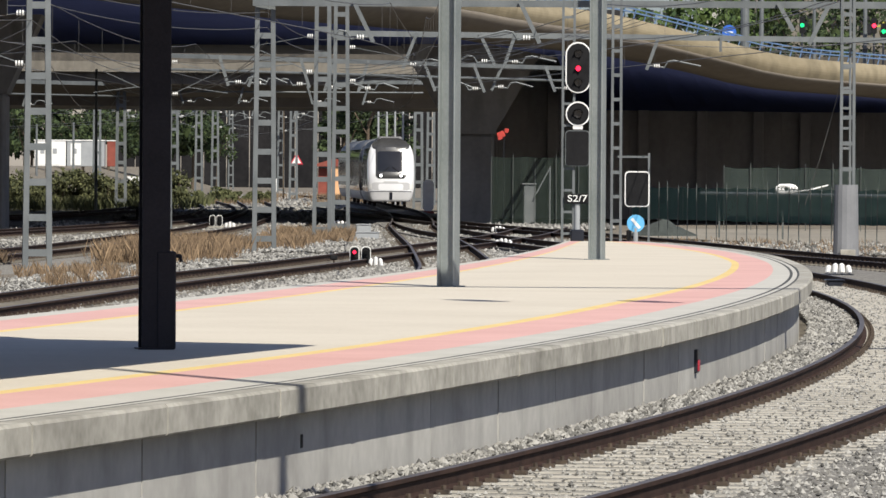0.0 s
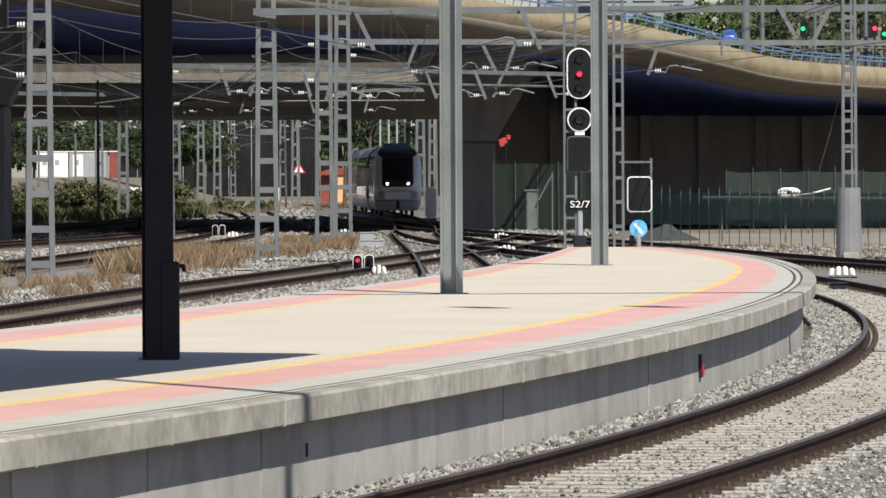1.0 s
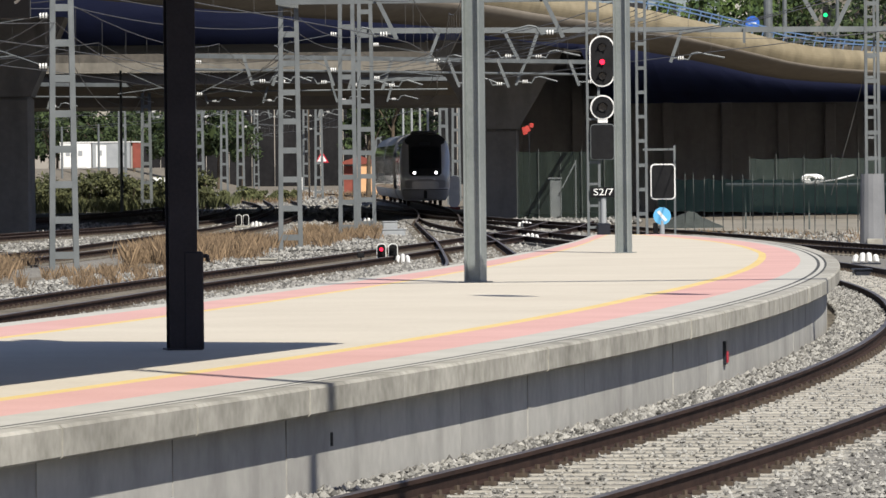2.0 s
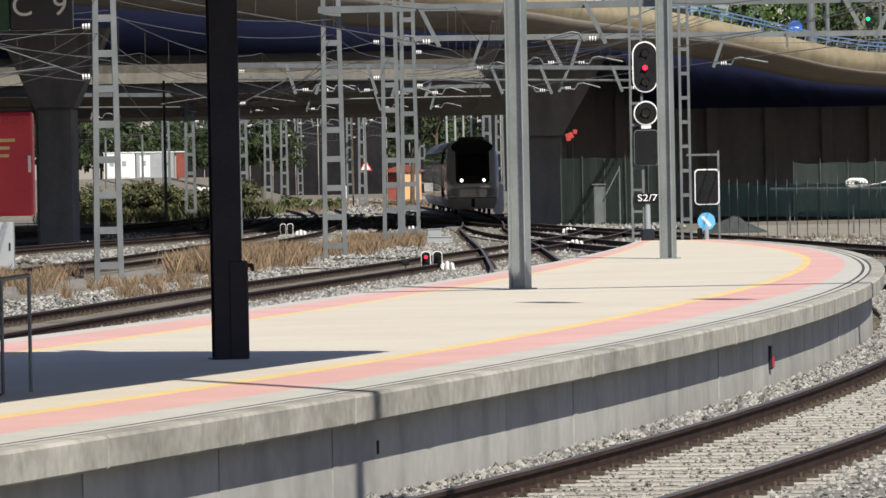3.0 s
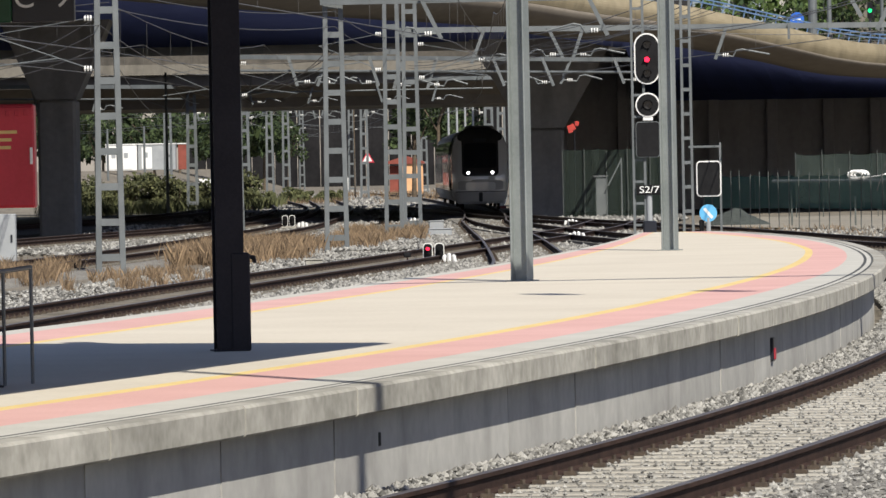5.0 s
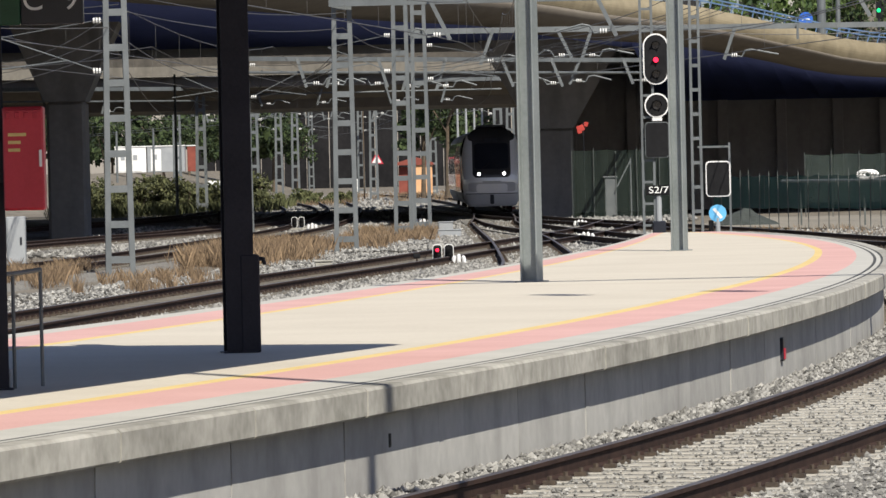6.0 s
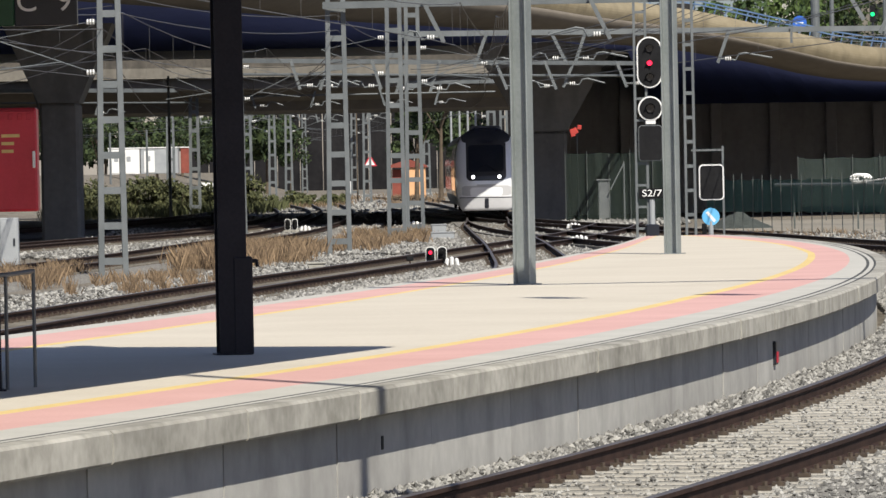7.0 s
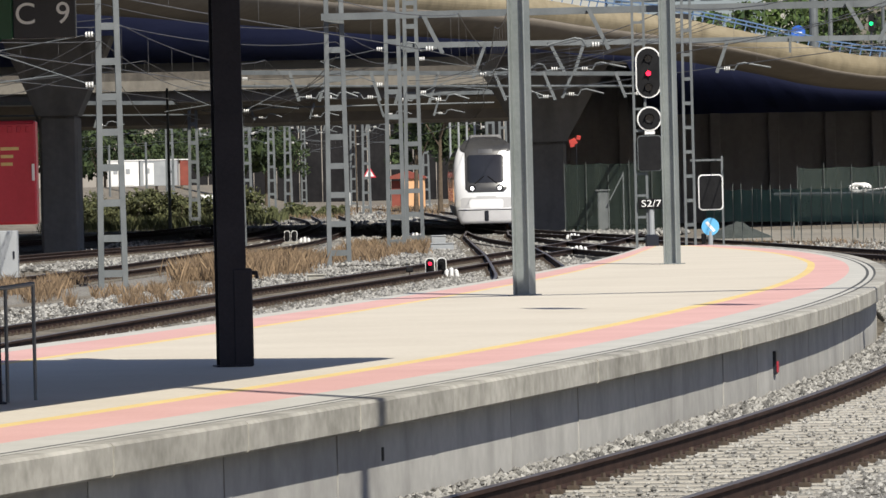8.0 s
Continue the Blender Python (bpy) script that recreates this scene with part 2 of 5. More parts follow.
def sides_of(path):
    """The unit vector to the right of the path at each of its points."""
    out = []
    for i, p in enumerate(path):
        d = path[min(i + 1, len(path) - 1)] - path[max(i - 1, 0)]
        out.append(Vector((d.y, -d.x, 0)).normalized())
    return out


def sweep(path, profile, closed=True, materials=None):
    """Sweeps (across, up) points along a path; materials: one index a profile edge."""
    bm = bmesh.new()
    rows = []
    for p, s in zip(path, sides_of(path)):
        rows.append([bm.verts.new(p + s * a + Vector((0, 0, z))) for a, z in profile])
    n = len(profile)
    for r, q in zip(rows, rows[1:]):
        for i in range(n if closed else n - 1):
            fc = bm.faces.new((r[i], r[(i + 1) % n], q[(i + 1) % n], q[i]))
            if materials:
                fc.material_index = materials[i]
    if closed and n > 2:
        bm.faces.new(rows[0])
        bm.faces.new(rows[-1][::-1])
    bmesh.ops.recalc_face_normals(bm, faces=bm.faces)
    return bm


def shifted(path, off):
    return [p + s * off for p, s in zip(path, sides_of(path))]


# ---- plan ----
PLAT = 0.64


def edge_x(y):
    if y < 112:
        return 6.06 - 330 + math.sqrt(330 ** 2 - (y - 112) ** 2)
    return 6.06 - 187 + math.sqrt(187 ** 2 - (y - 112) ** 2)


def back_x(y):
    return 3.35 - (y - 165) ** 2 / 1300


def track_x(y):
    """Axis of the curved track beside the platform."""
    if y < 112:
        return 6.78 + 0.87 - 331.6 + math.sqrt(331.6 ** 2 - (y - 112) ** 2)
    return 6.78 + 0.87 - 497 + math.sqrt(497 ** 2 - (y - 112) ** 2)


def train_x(y):
    """Axis of the arrival track, a wide bend to the left behind the viaduct."""
    return -1.25 - (y - 245) ** 2 / 7400


# ---- ground ----
def ground():
    bm = bmesh.new()
    xs = [-900, -300, -120, -60, -40, -30, -24, -20, -16, -12, -8, -4, 0, 4, 8, 12, 16, 20, 24, 30, 40, 60, 120, 300, 900]
    ys = [-400, -50, 0, 20, 30, 40] + [40 + 10 * i for i in range(1, 50)] + [560, 620, 700, 800, 1000, 1300, 1800, 3000, 4500]

    def rise(x, y):
        a = min(1, max(0, (-30 - x) / 4)) * min(1, max(0, (y - 390) / 40))
        return a * a * (3 - 2 * a)

    g = [[bm.verts.new((x, y, -0.34 + 0.05 * noise.noise((x * 0.11, y * 0.07, 0)) + 2.6 * rise(x, y))) for x in xs] for y in ys]
    for r, q in zip(g, g[1:]):
        for i in range(len(xs) - 1):
            bm.faces.new((r[i], r[i + 1], q[i + 1], q[i]))
    return tagged(part("ground", bm, EARTH), "dusty grey-brown railway ground with gravel", "ground", kind="structure")


ground()


# ---- platform ----
def platform():
    p = root("platform", "pale concrete island platform with pink bands and yellow lines", "platform", kind="structure")
    ys = [12 + 1.5 * i for i in range(83)]

    def narrow(y):
        return 1 - 0.35 * min(1, max(0, (y - 72) / 33))

    def narrow_back(y):
        return max(0.3, 1.15 - 0.0135 * (y - 63))

    def strip(name, a, b, material, label):
        bm = bmesh.new()
        rows = []
        for y in ys:
            rows.append([bm.verts.new((x, y, PLAT)) for x in (a(y), b(y))])
        for r, q in zip(rows, rows[1:]):
            bm.faces.new((r[0], r[1], q[1], q[0]))
        part(name, bm, material, p, label)

    front = lambda o: (lambda y: max(back_x(y) + 0.05, edge_x(y) - o * narrow(y)))
    back = lambda o: (lambda y: min(back_x(y) + o * narrow_back(y), edge_x(y) - 1.76 * narrow(y)))
    fixed = lambda o: (lambda y: edge_x(y) - o)
    strip("paving_middle", back(1.12), front(1.75), PAVING, "sandy concrete paving")
    strip("yellow_line", front(1.75), front(1.57), YELLOW, "worn yellow safety line")
    strip("pink_band", front(1.57), front(0.80), PINK, "faded pink warning band")
    strip("edge_paving", front(0.80), fixed(0.345), GREY_EDGE, "grey edge paving")
    strip("seam", fixed(0.345), fixed(0.30), SEAM, "dark rubber joint")
    strip("edge_paving", fixed(0.30), fixed(0.235), GREY_EDGE, "")
    strip("seam", fixed(0.235), fixed(0.20), SEAM, "")
    strip("yellow_line", back(1.0), back(1.12), YELLOW, "")
    strip("pink_band", back(0.3), back(1.0), PINK, "")
    strip("edge_paving", back(0.0), back(0.3), GREY_EDGE, "")
    # coping blocks and wall panels, three metres each
    def piece(y0, y1, prof, name, material):
        pts = [Vector((edge_x(y0 + (y1 - y0) * i / 4), y0 + (y1 - y0) * i / 4, 0)) for i in range(5)]
        o = pts[0].copy()
        pts = [v - o for v in pts]
        ob = part(name, sweep(pts, prof), material, p)
        ob.location = o
    y = 13.5
    n = 0
    while y < 133.5:
        d = 3.0
        c = 0.012
        w = random.uniform(-0.006, 0.006)
        piece(y + c, min(y + d - c, 134.4), [(w - 0.199, PLAT + 0.001), (w - 0.02, PLAT + 0.001), (w, PLAT - 0.02), (w, PLAT - 0.19), (w - 0.015, PLAT - 0.205), (w - 0.6, PLAT - 0.205), (w - 0.6, PLAT - 0.03), (w - 0.199, PLAT - 0.03)], "coping_block", CONCRETE)
        piece(y + 0.1 + 0.014, min(y + d + 0.1 - 0.014, 134.2), [(w - 0.20, PLAT - 0.206), (w - 0.20, -0.6), (w - 0.5, -0.6), (w - 0.5, PLAT - 0.206)], "wall_panel", WALL_CONCRETE)
        y += d
    # core, back wall and end wall
    bm = bmesh.new()
    rows = []
    for yy in ys:
        if yy > 134.4:
            break
        rows.append([bm.verts.new(v) for v in ((back_x(yy), yy, PLAT - 0.01), (edge_x(yy) - 0.45, yy, PLAT - 0.01), (edge_x(yy) - 0.45, yy, -0.6), (back_x(yy), yy, -0.6))])
    for r, q in zip(rows, rows[1:]):
        for i in range(4):
            bm.faces.new((r[i], r[(i + 1) % 4], q[(i + 1) % 4], q[i]))
    bm.faces.new(rows[0])
    bm.faces.new(rows[-1][::-1])
    bmesh.ops.recalc_face_normals(bm, faces=bm.faces)
    part("platform_core", bm, WALL_CONCRETE, p)


platform()

# ---- tracks ----
RAIL_PROFILE = [(-0.035, -0.004), (-0.026, 0.0), (0.026, 0.0), (0.035, -0.004), (0.035, -0.035), (0.010, -0.048), (0.010, -0.125), (0.07, -0.142), (0.07, -0.155), (-0.07, -0.155), (-0.07, -0.142), (-0.010, -0.125), (-0.010, -0.048), (-0.035, -0.035)]
RAIL_FACES = [1, 1, 1, 0, 0, 0, 0, 0, 0, 0, 0, 0, 0, 0]


def track(label, path, sleepers, bed, tie=SLEEPER_OLD):
    t = root("track", label, "railway track", "tracks")
    for off in (-0.87, 0.87):
        part("rail", sweep(shifted(path, off), RAIL_PROFILE, True, RAIL_FACES), (RAIL, RAIL_TOP), t, "rusty steel rail with polished head")
    tagged(part("ballast", sweep(path, bed), BALLAST, t, "grey crushed-stone ballast"), kind="stuff")
    base = bmesh.new()
    box(base, (-1.3, -0.13, -0.14), (1.3, 0.13, 0.0), 0.02)
    me = bpy.data.meshes.new("sleeper")
    base.to_mesh(me)
    base.free()
    me.materials.append(tie)
    clips = bmesh.new()
    pts = even(path, 0.6)
    for p, s in zip(pts, sides_of(pts)):
        if not sleepers[0] < p.y < sleepers[1]:
            continue
        ob = new("sleeper", me)
        ob.parent = t
        a = math.atan2(s.y, s.x)
        ob.matrix_local = Matrix.Translation(p + Vector((0, 0, -0.157))) @ Matrix.Rotation(a + random.uniform(-0.006, 0.006), 4, "Z")
        for off in (-0.87, 0.87):
            for k in (-0.135, 0.135):
                m = Matrix.Translation(p + s * (off + k) + Vector((0, 0, -0.135))) @ Matrix.Rotation(a, 4, "Z")
                box(clips, (-0.045, -0.04, -0.02), (0.045, 0.04, 0.012), 0.0, m)
                tube(clips, m @ Vector((0, 0, 0.01)), m @ Vector((0, 0, 0.045)), 0.02, 5)
    if clips.verts:
        tagged(part("fastening", clips, RUST, t, "rusty rail fastenings"), kind="stuff")
    else:
        clips.free()
    return t


def bed(low, half=1.55):
    return [(-half - 1.0, -0.55), (-half, low), (half, low), (half + 1.0, -0.55)]


def line_of(fx, y0, y1, step=2.0):
    n = int((y1 - y0) / step)
    return [Vector((fx(y0 + (y1 - y0) * i / n), y0 + (y1 - y0) * i / n, 0)) for i in range(n + 1)]


curved = line_of(track_x, 15, 160) + smooth_line([(4.85, 165), (3.05, 184), (1.25, 205), (-0.05, 225), (-0.85, 245), (-1.3, 265)], 3)
track("curved platform track with concrete sleepers on grey ballast", curved, (33, 135), [(-1.46, -0.6), (-1.46, -0.115), (-1.0, -0.168), (1.0, -0.168), (1.35, -0.165), (5.2, -0.2), (6.5, -0.6)], SLEEPER)
incoming = smooth_line([(-12, 25), (-8.4, 50), (-5.0, 75), (-2.1, 96), (-0.75, 110), (0.1, 124), (0.35, 138), (0.25, 152), (-0.1, 180), (-0.55, 205), (-1.0, 230)], 3) + line_of(train_x, 245, 520, 4)
track("arrival track with dark rusty rails", incoming, (150, 262), bed(-0.181))
left_one = smooth_line([(-17.5, 20), (-10.6, 65), (-7.4, 100), (-5.75, 120), (-3.3, 145), (-1.65, 163), (0.0, 181), (1.5, 198), (2.8, 216), (3.9, 240)], 3)
track("siding track with rusty rails behind the platform", left_one, (75, 178), bed(-0.187, 2.2))
right_one = smooth_line([(22, 75), (15.6, 115), (11.4, 150), (9.2, 168), (4.7, 217), (2.3, 238), (0.2, 260), (-1.6, 285), (-3.6, 315), (-6.6, 360)], 3)
track("curved track with dark rusty rails past the platform end", right_one, (110, 215), bed(-0.193))
track("overgrown siding with rusty rails", smooth_line([(-21, 60), (-15.5, 110), (-11.3, 160), (-9.7, 195), (-8.5, 245), (-9.5, 330), (-13, 420)], 4), (145, 235), bed(-0.199))
track("far siding with rusty rails", smooth_line([(-34, 80), (-22, 150), (-15.2, 212), (-12.3, 242), (-11.2, 290), (-13, 360), (-20, 480)], 4), (195, 262), bed(-0.205))
track("far siding with rusty rails", smooth_line([(-30, 200), (-19, 280), (-16.5, 350), (-17, 440), (-22, 560)], 6), (0, 0), bed(-0.211))

# ---- steel columns on the platform ----
def h_column(name, label, x, y, z, height, size, material, turn):
    t = root(name, label, "column", "platform columns", m=pose(x, y, z, 0, 0, turn))
    bm = bmesh.new()
    h, w = size / 2, size * 0.09
    box(bm, (-h, -h, 0), (h, -h + w, height), 0.006)
    box(bm, (-h, h - w, 0), (h, h, height), 0.006)
    box(bm, (-w / 2, -h + w, 0), (w / 2, h - w, height))
    part("shaft", bm, material, t)
    bm = bmesh.new()
    box(bm, (-h * 1.5, -h * 1.5, 0), (h * 1.5, h * 1.5, 0.015), 0.004)
    part("base_plate", bm, material, t)
    return t


h_column("steel_column", "grey galvanised steel post standing on the platform", 0.07, 81.7, PLAT, 9, 0.235, GALV_POLE, 70)
h_column("steel_column", "grey galvanised steel post standing on the platform", 2.64, 107.2, PLAT, 9, 0.235, GALV_POLE, 70)


# ---- lattice masts ----
def lattice_mast(x, y, z, height, wide_base, wide_top, turn=0.0, rung=0.85, label="grey lattice steel catenary mast", leg=0.135, thick=0.085):
    t = root("lattice_mast", label, "catenary mast", "catenary masts", m=pose(x, y, z, 0, 0, turn))
    w = lambda h: (wide_base + (wide_top - wide_base) * h / height) / 2
    for s in (-1, 1):
        bm = bmesh.new()
        box(bm, (-leg / 2, -0.1, 0), (leg / 2, 0.1, height))
        for v in bm.verts:
            v.co.x += s * (w(v.co.z) - leg / 2)
        part("leg", bm, GALV, t)
    h = rung * 0.6
    while h < height - 0.2:
        bm = bmesh.new()
        box(bm, (-w(h) + leg, -0.095, h - thick), (w(h) - leg, 0.095, h + thick))
        part("batten", bm, GALV, t)
        h += rung
    return t


lattice_mast(-9.75, 150, -0.4, 12, 0.72, 0.45, 8, label="grey lattice steel catenary mast in dry weeds")
lattice_mast(-5.25, 183, -0.4, 12, 0.72, 0.5, 5, label="grey lattice steel mast carrying a long cross beam")
lattice_mast(-4.12, 212, -0.4, 12, 0.66, 0.5, 0)
lattice_mast(-3.72, 226, -0.4, 12, 0.70, 0.48, 0, label="grey lattice steel mast carrying a long cross beam")
lattice_mast(11.74, 181.6, 1.8, 10, 0.46, 0.4, 0, 0.75, leg=0.085, thick=0.06, label="grey lattice steel mast on a tall concrete pedestal")
lattice_mast(4.98, 180, -0.4, 11, 0.34, 0.30, 0, 0.7, leg=0.075, thick=0.05)
lattice_mast(15.0, 233, -0.4, 11, 0.42, 0.36, 0, 0.75, leg=0.08, thick=0.05)
for mx, my in ((-18.7, 362), (-17.4, 403), (-19.6, 500), (-18.4, 503), (-25, 734), (-10.6, 236), (-1.6, 395), (-0.9, 440), (-14.6, 560), (-11.3, 470)):
    lattice_mast(mx, my, -0.4, 9.5 if my < 410 else 10.5, 0.72, 0.5, 0, 1.1, "distant grey lattice steel mast", 0.17, 0.1)

# ---- viaducts ----
def viaduct():
    v = root("viaduct", "curving road viaduct with a cream parapet and dark blue underside", "viaduct", kind="structure")
    near = smooth_line([(-75, 100, 9.6), (-40, 156, 9.6), (-17, 214, 9.5), (-4, 258.5, 9.3), (0.4, 266.5, 9.1), (3.0, 269.5, 8.72), (5.4, 273, 8.45), (7.9, 275, 8.12), (10.4, 277, 7.6), (13.0, 279, 7.02), (15.6, 281, 6.5), (20.2, 285, 6.2), (28, 290, 5.8), (50, 296, 5.2), (110, 300, 4.8)], 2.0)
    round_face = [(0.16 * math.sin(math.pi * k / 8) - 0.10 * (k / 8) ** 3, -0.02 + 0.86 * k / 8) for k in range(9)]
    part("parapet", sweep(near, round_face + [(-0.3, 0.87), (-0.34, 0.0)]), CREAM, v, "weathered cream concrete parapet")

    def ease(x, a, b):
        k = min(1, max(0, (x - a) / (b - a)))
        return k * k * (3 - 2 * k)

    # the brown girder edge thins out along the ramp; behind it the blue belly sinks to the retaining wall
    bm = bmesh.new()
    rows = []
    for p, s in zip(near, sides_of(near)):
        thin = 1 - 0.45 * ease(p.x, 3, 13)
        rows.append([bm.verts.new(p + s * a + Vector((0, 0, z * thin))) for a, z in ((0.0, -0.03), (-0.02, -0.18), (-0.14, -0.36), (-0.42, -0.55), (-0.85, -0.72), (-1.5, -0.86), (-2.6, -0.96), (-2.6, -0.05))])
    for r, q in zip(rows, rows[1:]):
        for i in range(8):
            bm.faces.new((r[i], r[(i + 1) % 8], q[(i + 1) % 8], q[i])).smooth = i < 6
    bmesh.ops.recalc_face_normals(bm, faces=bm.faces)
    part("edge_beam", bm, BELLY, v, "rounded brown-grey girder edge")
    bm = bmesh.new()
    rows = []
    for p, s in zip(near, sides_of(near)):
        q = p - s * 2.61
        low = -0.96 * (1 - 0.45 * ease(p.x, 3, 13))
        k = ease(p.x, 4.6, 6.6)
        lip_y = max(p.y + 12, 290 + 31 * k)
        lip = Vector((p.x * 1.07, lip_y, 7.9 * (1 - k) + min(5.2, p.z - 0.55) * k))
        # unseen slab behind the lip, added to keep the arriving train in shade
        low_z = min(p.z - 0.2, 8.6)
        slab_low, far_y = Vector((0, 0, p.z - 0.2 - lip.z)), Vector((0, max(0.6, 350.5 - lip_y - 27.5 * k), 0))
        rows.append([bm.verts.new(c) for c in (q + Vector((0, 0, -0.1)), q + Vector((0, 0, low)), lip, lip + slab_low, Vector((lip.x, lip.y + far_y.y, low_z)), Vector((lip.x, lip.y + far_y.y, low_z + 0.12)))])
    for r, q in zip(rows, rows[1:]):
        for i in range(6):
            bm.faces.new((r[i], q[i], q[(i + 1) % 6], r[(i + 1) % 6])).material_index = 1 if i == 1 else 0
    bmesh.ops.recalc_face_normals(bm, faces=bm.faces)
    # the hidden faces are pale concrete to bounce light onto the train
    part("deck", bm, (BACK_WALL, BLUE_SOFFIT), v, "dark blue painted underside")
    # railing on the parapet
    seen = [p for p in near if -4 < p.x < 40]
    for h in (1.30, 1.13):
        part("rail", sweep([p + Vector((-0.1, 0.1, h)) for p in seen], [(-0.03, -0.03), (0.03, -0.03), (0.03, 0.03), (-0.03, 0.03)]), RAILING, v, "pale blue steel handrail")
    for p in even(seen, 0.62):
        bm = bmesh.new()
        bar(bm, (0, 0, 0), (0.12, 0, 0.44), 0.06, 0.05)
        ob = part("railing_post", bm, RAILING, v)
        ob.location = p + Vector((-0.18, 0.12, 0.84))
    return v


viaduct()


KERB = mat("weathered_kerb", (0.05, 0.045, 0.037), (0.105, 0.092, 0.075), 0.6, 0.9, 0.2, 0, 5, 0.45, grime=0.6)


def rear_bridge():
    v = root("rear_bridge", "straight concrete road bridge behind the viaduct", "bridge", kind="structure")
    path = smooth_line([(-70, 352, 0), (-30, 358, 0), (0, 362, 0), (40, 366, 0)], 4)
    part("parapet", sweep(path, [(0.0, 7.70), (0.0, 8.28), (-0.3, 8.28), (-0.3, 7.70)]), TAN, v, "sunlit tan concrete parapet")
    part("kerb_beam", sweep(path, [(-0.06, 8.284), (-0.06, 8.88), (-0.3, 8.88), (-0.3, 8.284)]), KERB, v, "weathered brown upper kerb")
    for h in (8.98, 9.14):
        part("rail", sweep([p + Vector((0, 0.35, h)) for p in path], [(-0.014, -0.014), (0.014, -0.014), (0.014, 0.014), (-0.014, 0.014)]), GALV, v, "grey steel guard rail")
    for p in even(path, 2.0):
        if -36 < p.x < 4:
            bm = made_box((-0.05, -0.05, 0), (0.05, 0.05, 0.30))
            part("railing_post", bm, GALV, v).location = p + Vector((0, 0.35, 8.86))
    part("girder", sweep(path, [(-0.25, 7.69), (-0.6, 7.60), (-0.7, 7.0), (-3.2, 6.3), (-3.4, 5.75), (-11, 5.6), (-11, 7.69)]), BELLY, v)
    return v


rear_bridge()


def pier(x, y, width, shaft, spread, top, label):
    p = root("pier", label, "bridge pier", "viaduct piers", m=pose(x, y, -0.5))
    bm = bmesh.new()
    box(bm, (-width / 2, -1.2, 0), (width / 2, 1.2, shaft), 0.12)
    part("shaft", bm, PIER, p)
    bm = bmesh.new()
    prof = [(-width / 2 - 0.03, shaft + 0.01), (width / 2 + 0.03, shaft + 0.01), (width / 2 + spread, top), (-width / 2 - spread, top)]
    a = [bm.verts.new((px, -1.4, pz)) for px, pz in prof]
    b = [bm.verts.new((px, 1.4, pz)) for px, pz in prof]
    bm.faces.new(a)
    bm.faces.new(b[::-1])
    for i in range(4):
        bm.faces.new((a[i], b[i], b[(i + 1) % 4], a[(i + 1) % 4]))
    bmesh.ops.recalc_face_normals(bm, faces=bm.faces)
    part("flared_head", bm, PIER, p)


pier(1.35, 289, 1.9, 4.3, 2.5, 8.6, "dark concrete viaduct pier with a wide flared head")
pier(-18.3, 251, 1.55, 5.6, 1.5, 8.9, "grey concrete viaduct pier with a flared head")


def back_wall():
    w = root("wall_under_viaduct", "dark retaining wall with upright pilasters under the viaduct", "wall", kind="structure")
    for i in range(30):
        x = 1.7 + 2.6 * i
        top = 7.9 if x < 6.5 else max(4.6, 5.75 - 0.02 * (x - 7))
        part("wall_panel", made_box((x, 320, -0.6), (x + 2.59, 321, top)), BACK_WALL, w)
        part("pilaster", made_box((-0.28, -0.4, -0.6), (0.28, 0, top - 0.4), 0.05), BACK_WALL, w).location = (x + random.uniform(0.6, 1.6), 319.99, 0)


back_wall()


# Added near-black panels, a plain backdrop for the dark gap under the bridges.
def far_panels():
    w = root("far_backdrop", "added near-black far backdrop of upright panels", "wall", kind="structure")
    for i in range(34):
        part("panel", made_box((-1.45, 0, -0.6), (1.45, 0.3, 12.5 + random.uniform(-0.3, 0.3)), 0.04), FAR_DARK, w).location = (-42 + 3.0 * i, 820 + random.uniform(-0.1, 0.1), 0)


far_panels()


# ---- loose stones along the near track ----
def stones(name, label, count, place, size, material=STONES):
    """Scattered chips: place(rng) gives x, y, z of each."""
    rng = np.random.RandomState(len(name) + count)
    pts = np.array([place(rng) for _ in range(count)])
    base = np.array([(1, 0, 0), (-1, 0, 0), (0, 1, 0), (0, -1, 0), (0, 0, 1), (0, 0, -1)], float)
    faces = np.array([(0, 2, 4), (2, 1, 4), (1, 3, 4), (3, 0, 4), (2, 0, 5), (1, 2, 5), (3, 1, 5), (0, 3, 5)])
    v = base[None] * rng.uniform(0.5, 1.2, (count, 6, 1)) + rng.uniform(-0.25, 0.25, (count, 6, 3))
    v *= (size * rng.uniform(0.55, 1.3, (count, 1, 1)))
    v[:, :, 2] *= 0.8
    a = rng.uniform(0, 6.28, count)
    c, s = np.cos(a)[:, None], np.sin(a)[:, None]
    x, y = v[:, :, 0] * c - v[:, :, 1] * s, v[:, :, 0] * s + v[:, :, 1] * c
    v = np.stack([x, y, v[:, :, 2]], -1) + pts[:, None]
    f = (faces[None] + 6 * np.arange(count)[:, None, None]).reshape(-1, 3)
    me = bpy.data.meshes.new(name)
    me.from_pydata(v.reshape(-1, 3).tolist(), [], f.tolist())
    me.materials.append(material)
    return tagged(new(name, me), label, "ballast", kind="stuff")


def beside(lo, hi, z, fx, y0, y1, power=1.0):
    def place(rng):
        y = y0 + (y1 - y0) * rng.rand() ** power
        return fx(y) + rng.uniform(lo, hi), y, z + rng.uniform(-0.02, 0.02)
    return place


stones("wall_ballast", "pale grey crushed stone between platform wall and rail", 17000, beside(-0.72, 0.0, -0.115, lambda y: track_x(y) - 0.93, 36, 122, 1.2), 0.038)
stones("track_ballast", "grey crushed stone lying over the sleepers", 15000, beside(-0.78, 0.78, -0.166, track_x, 38, 145, 1.2), 0.021, PALE_STONES)
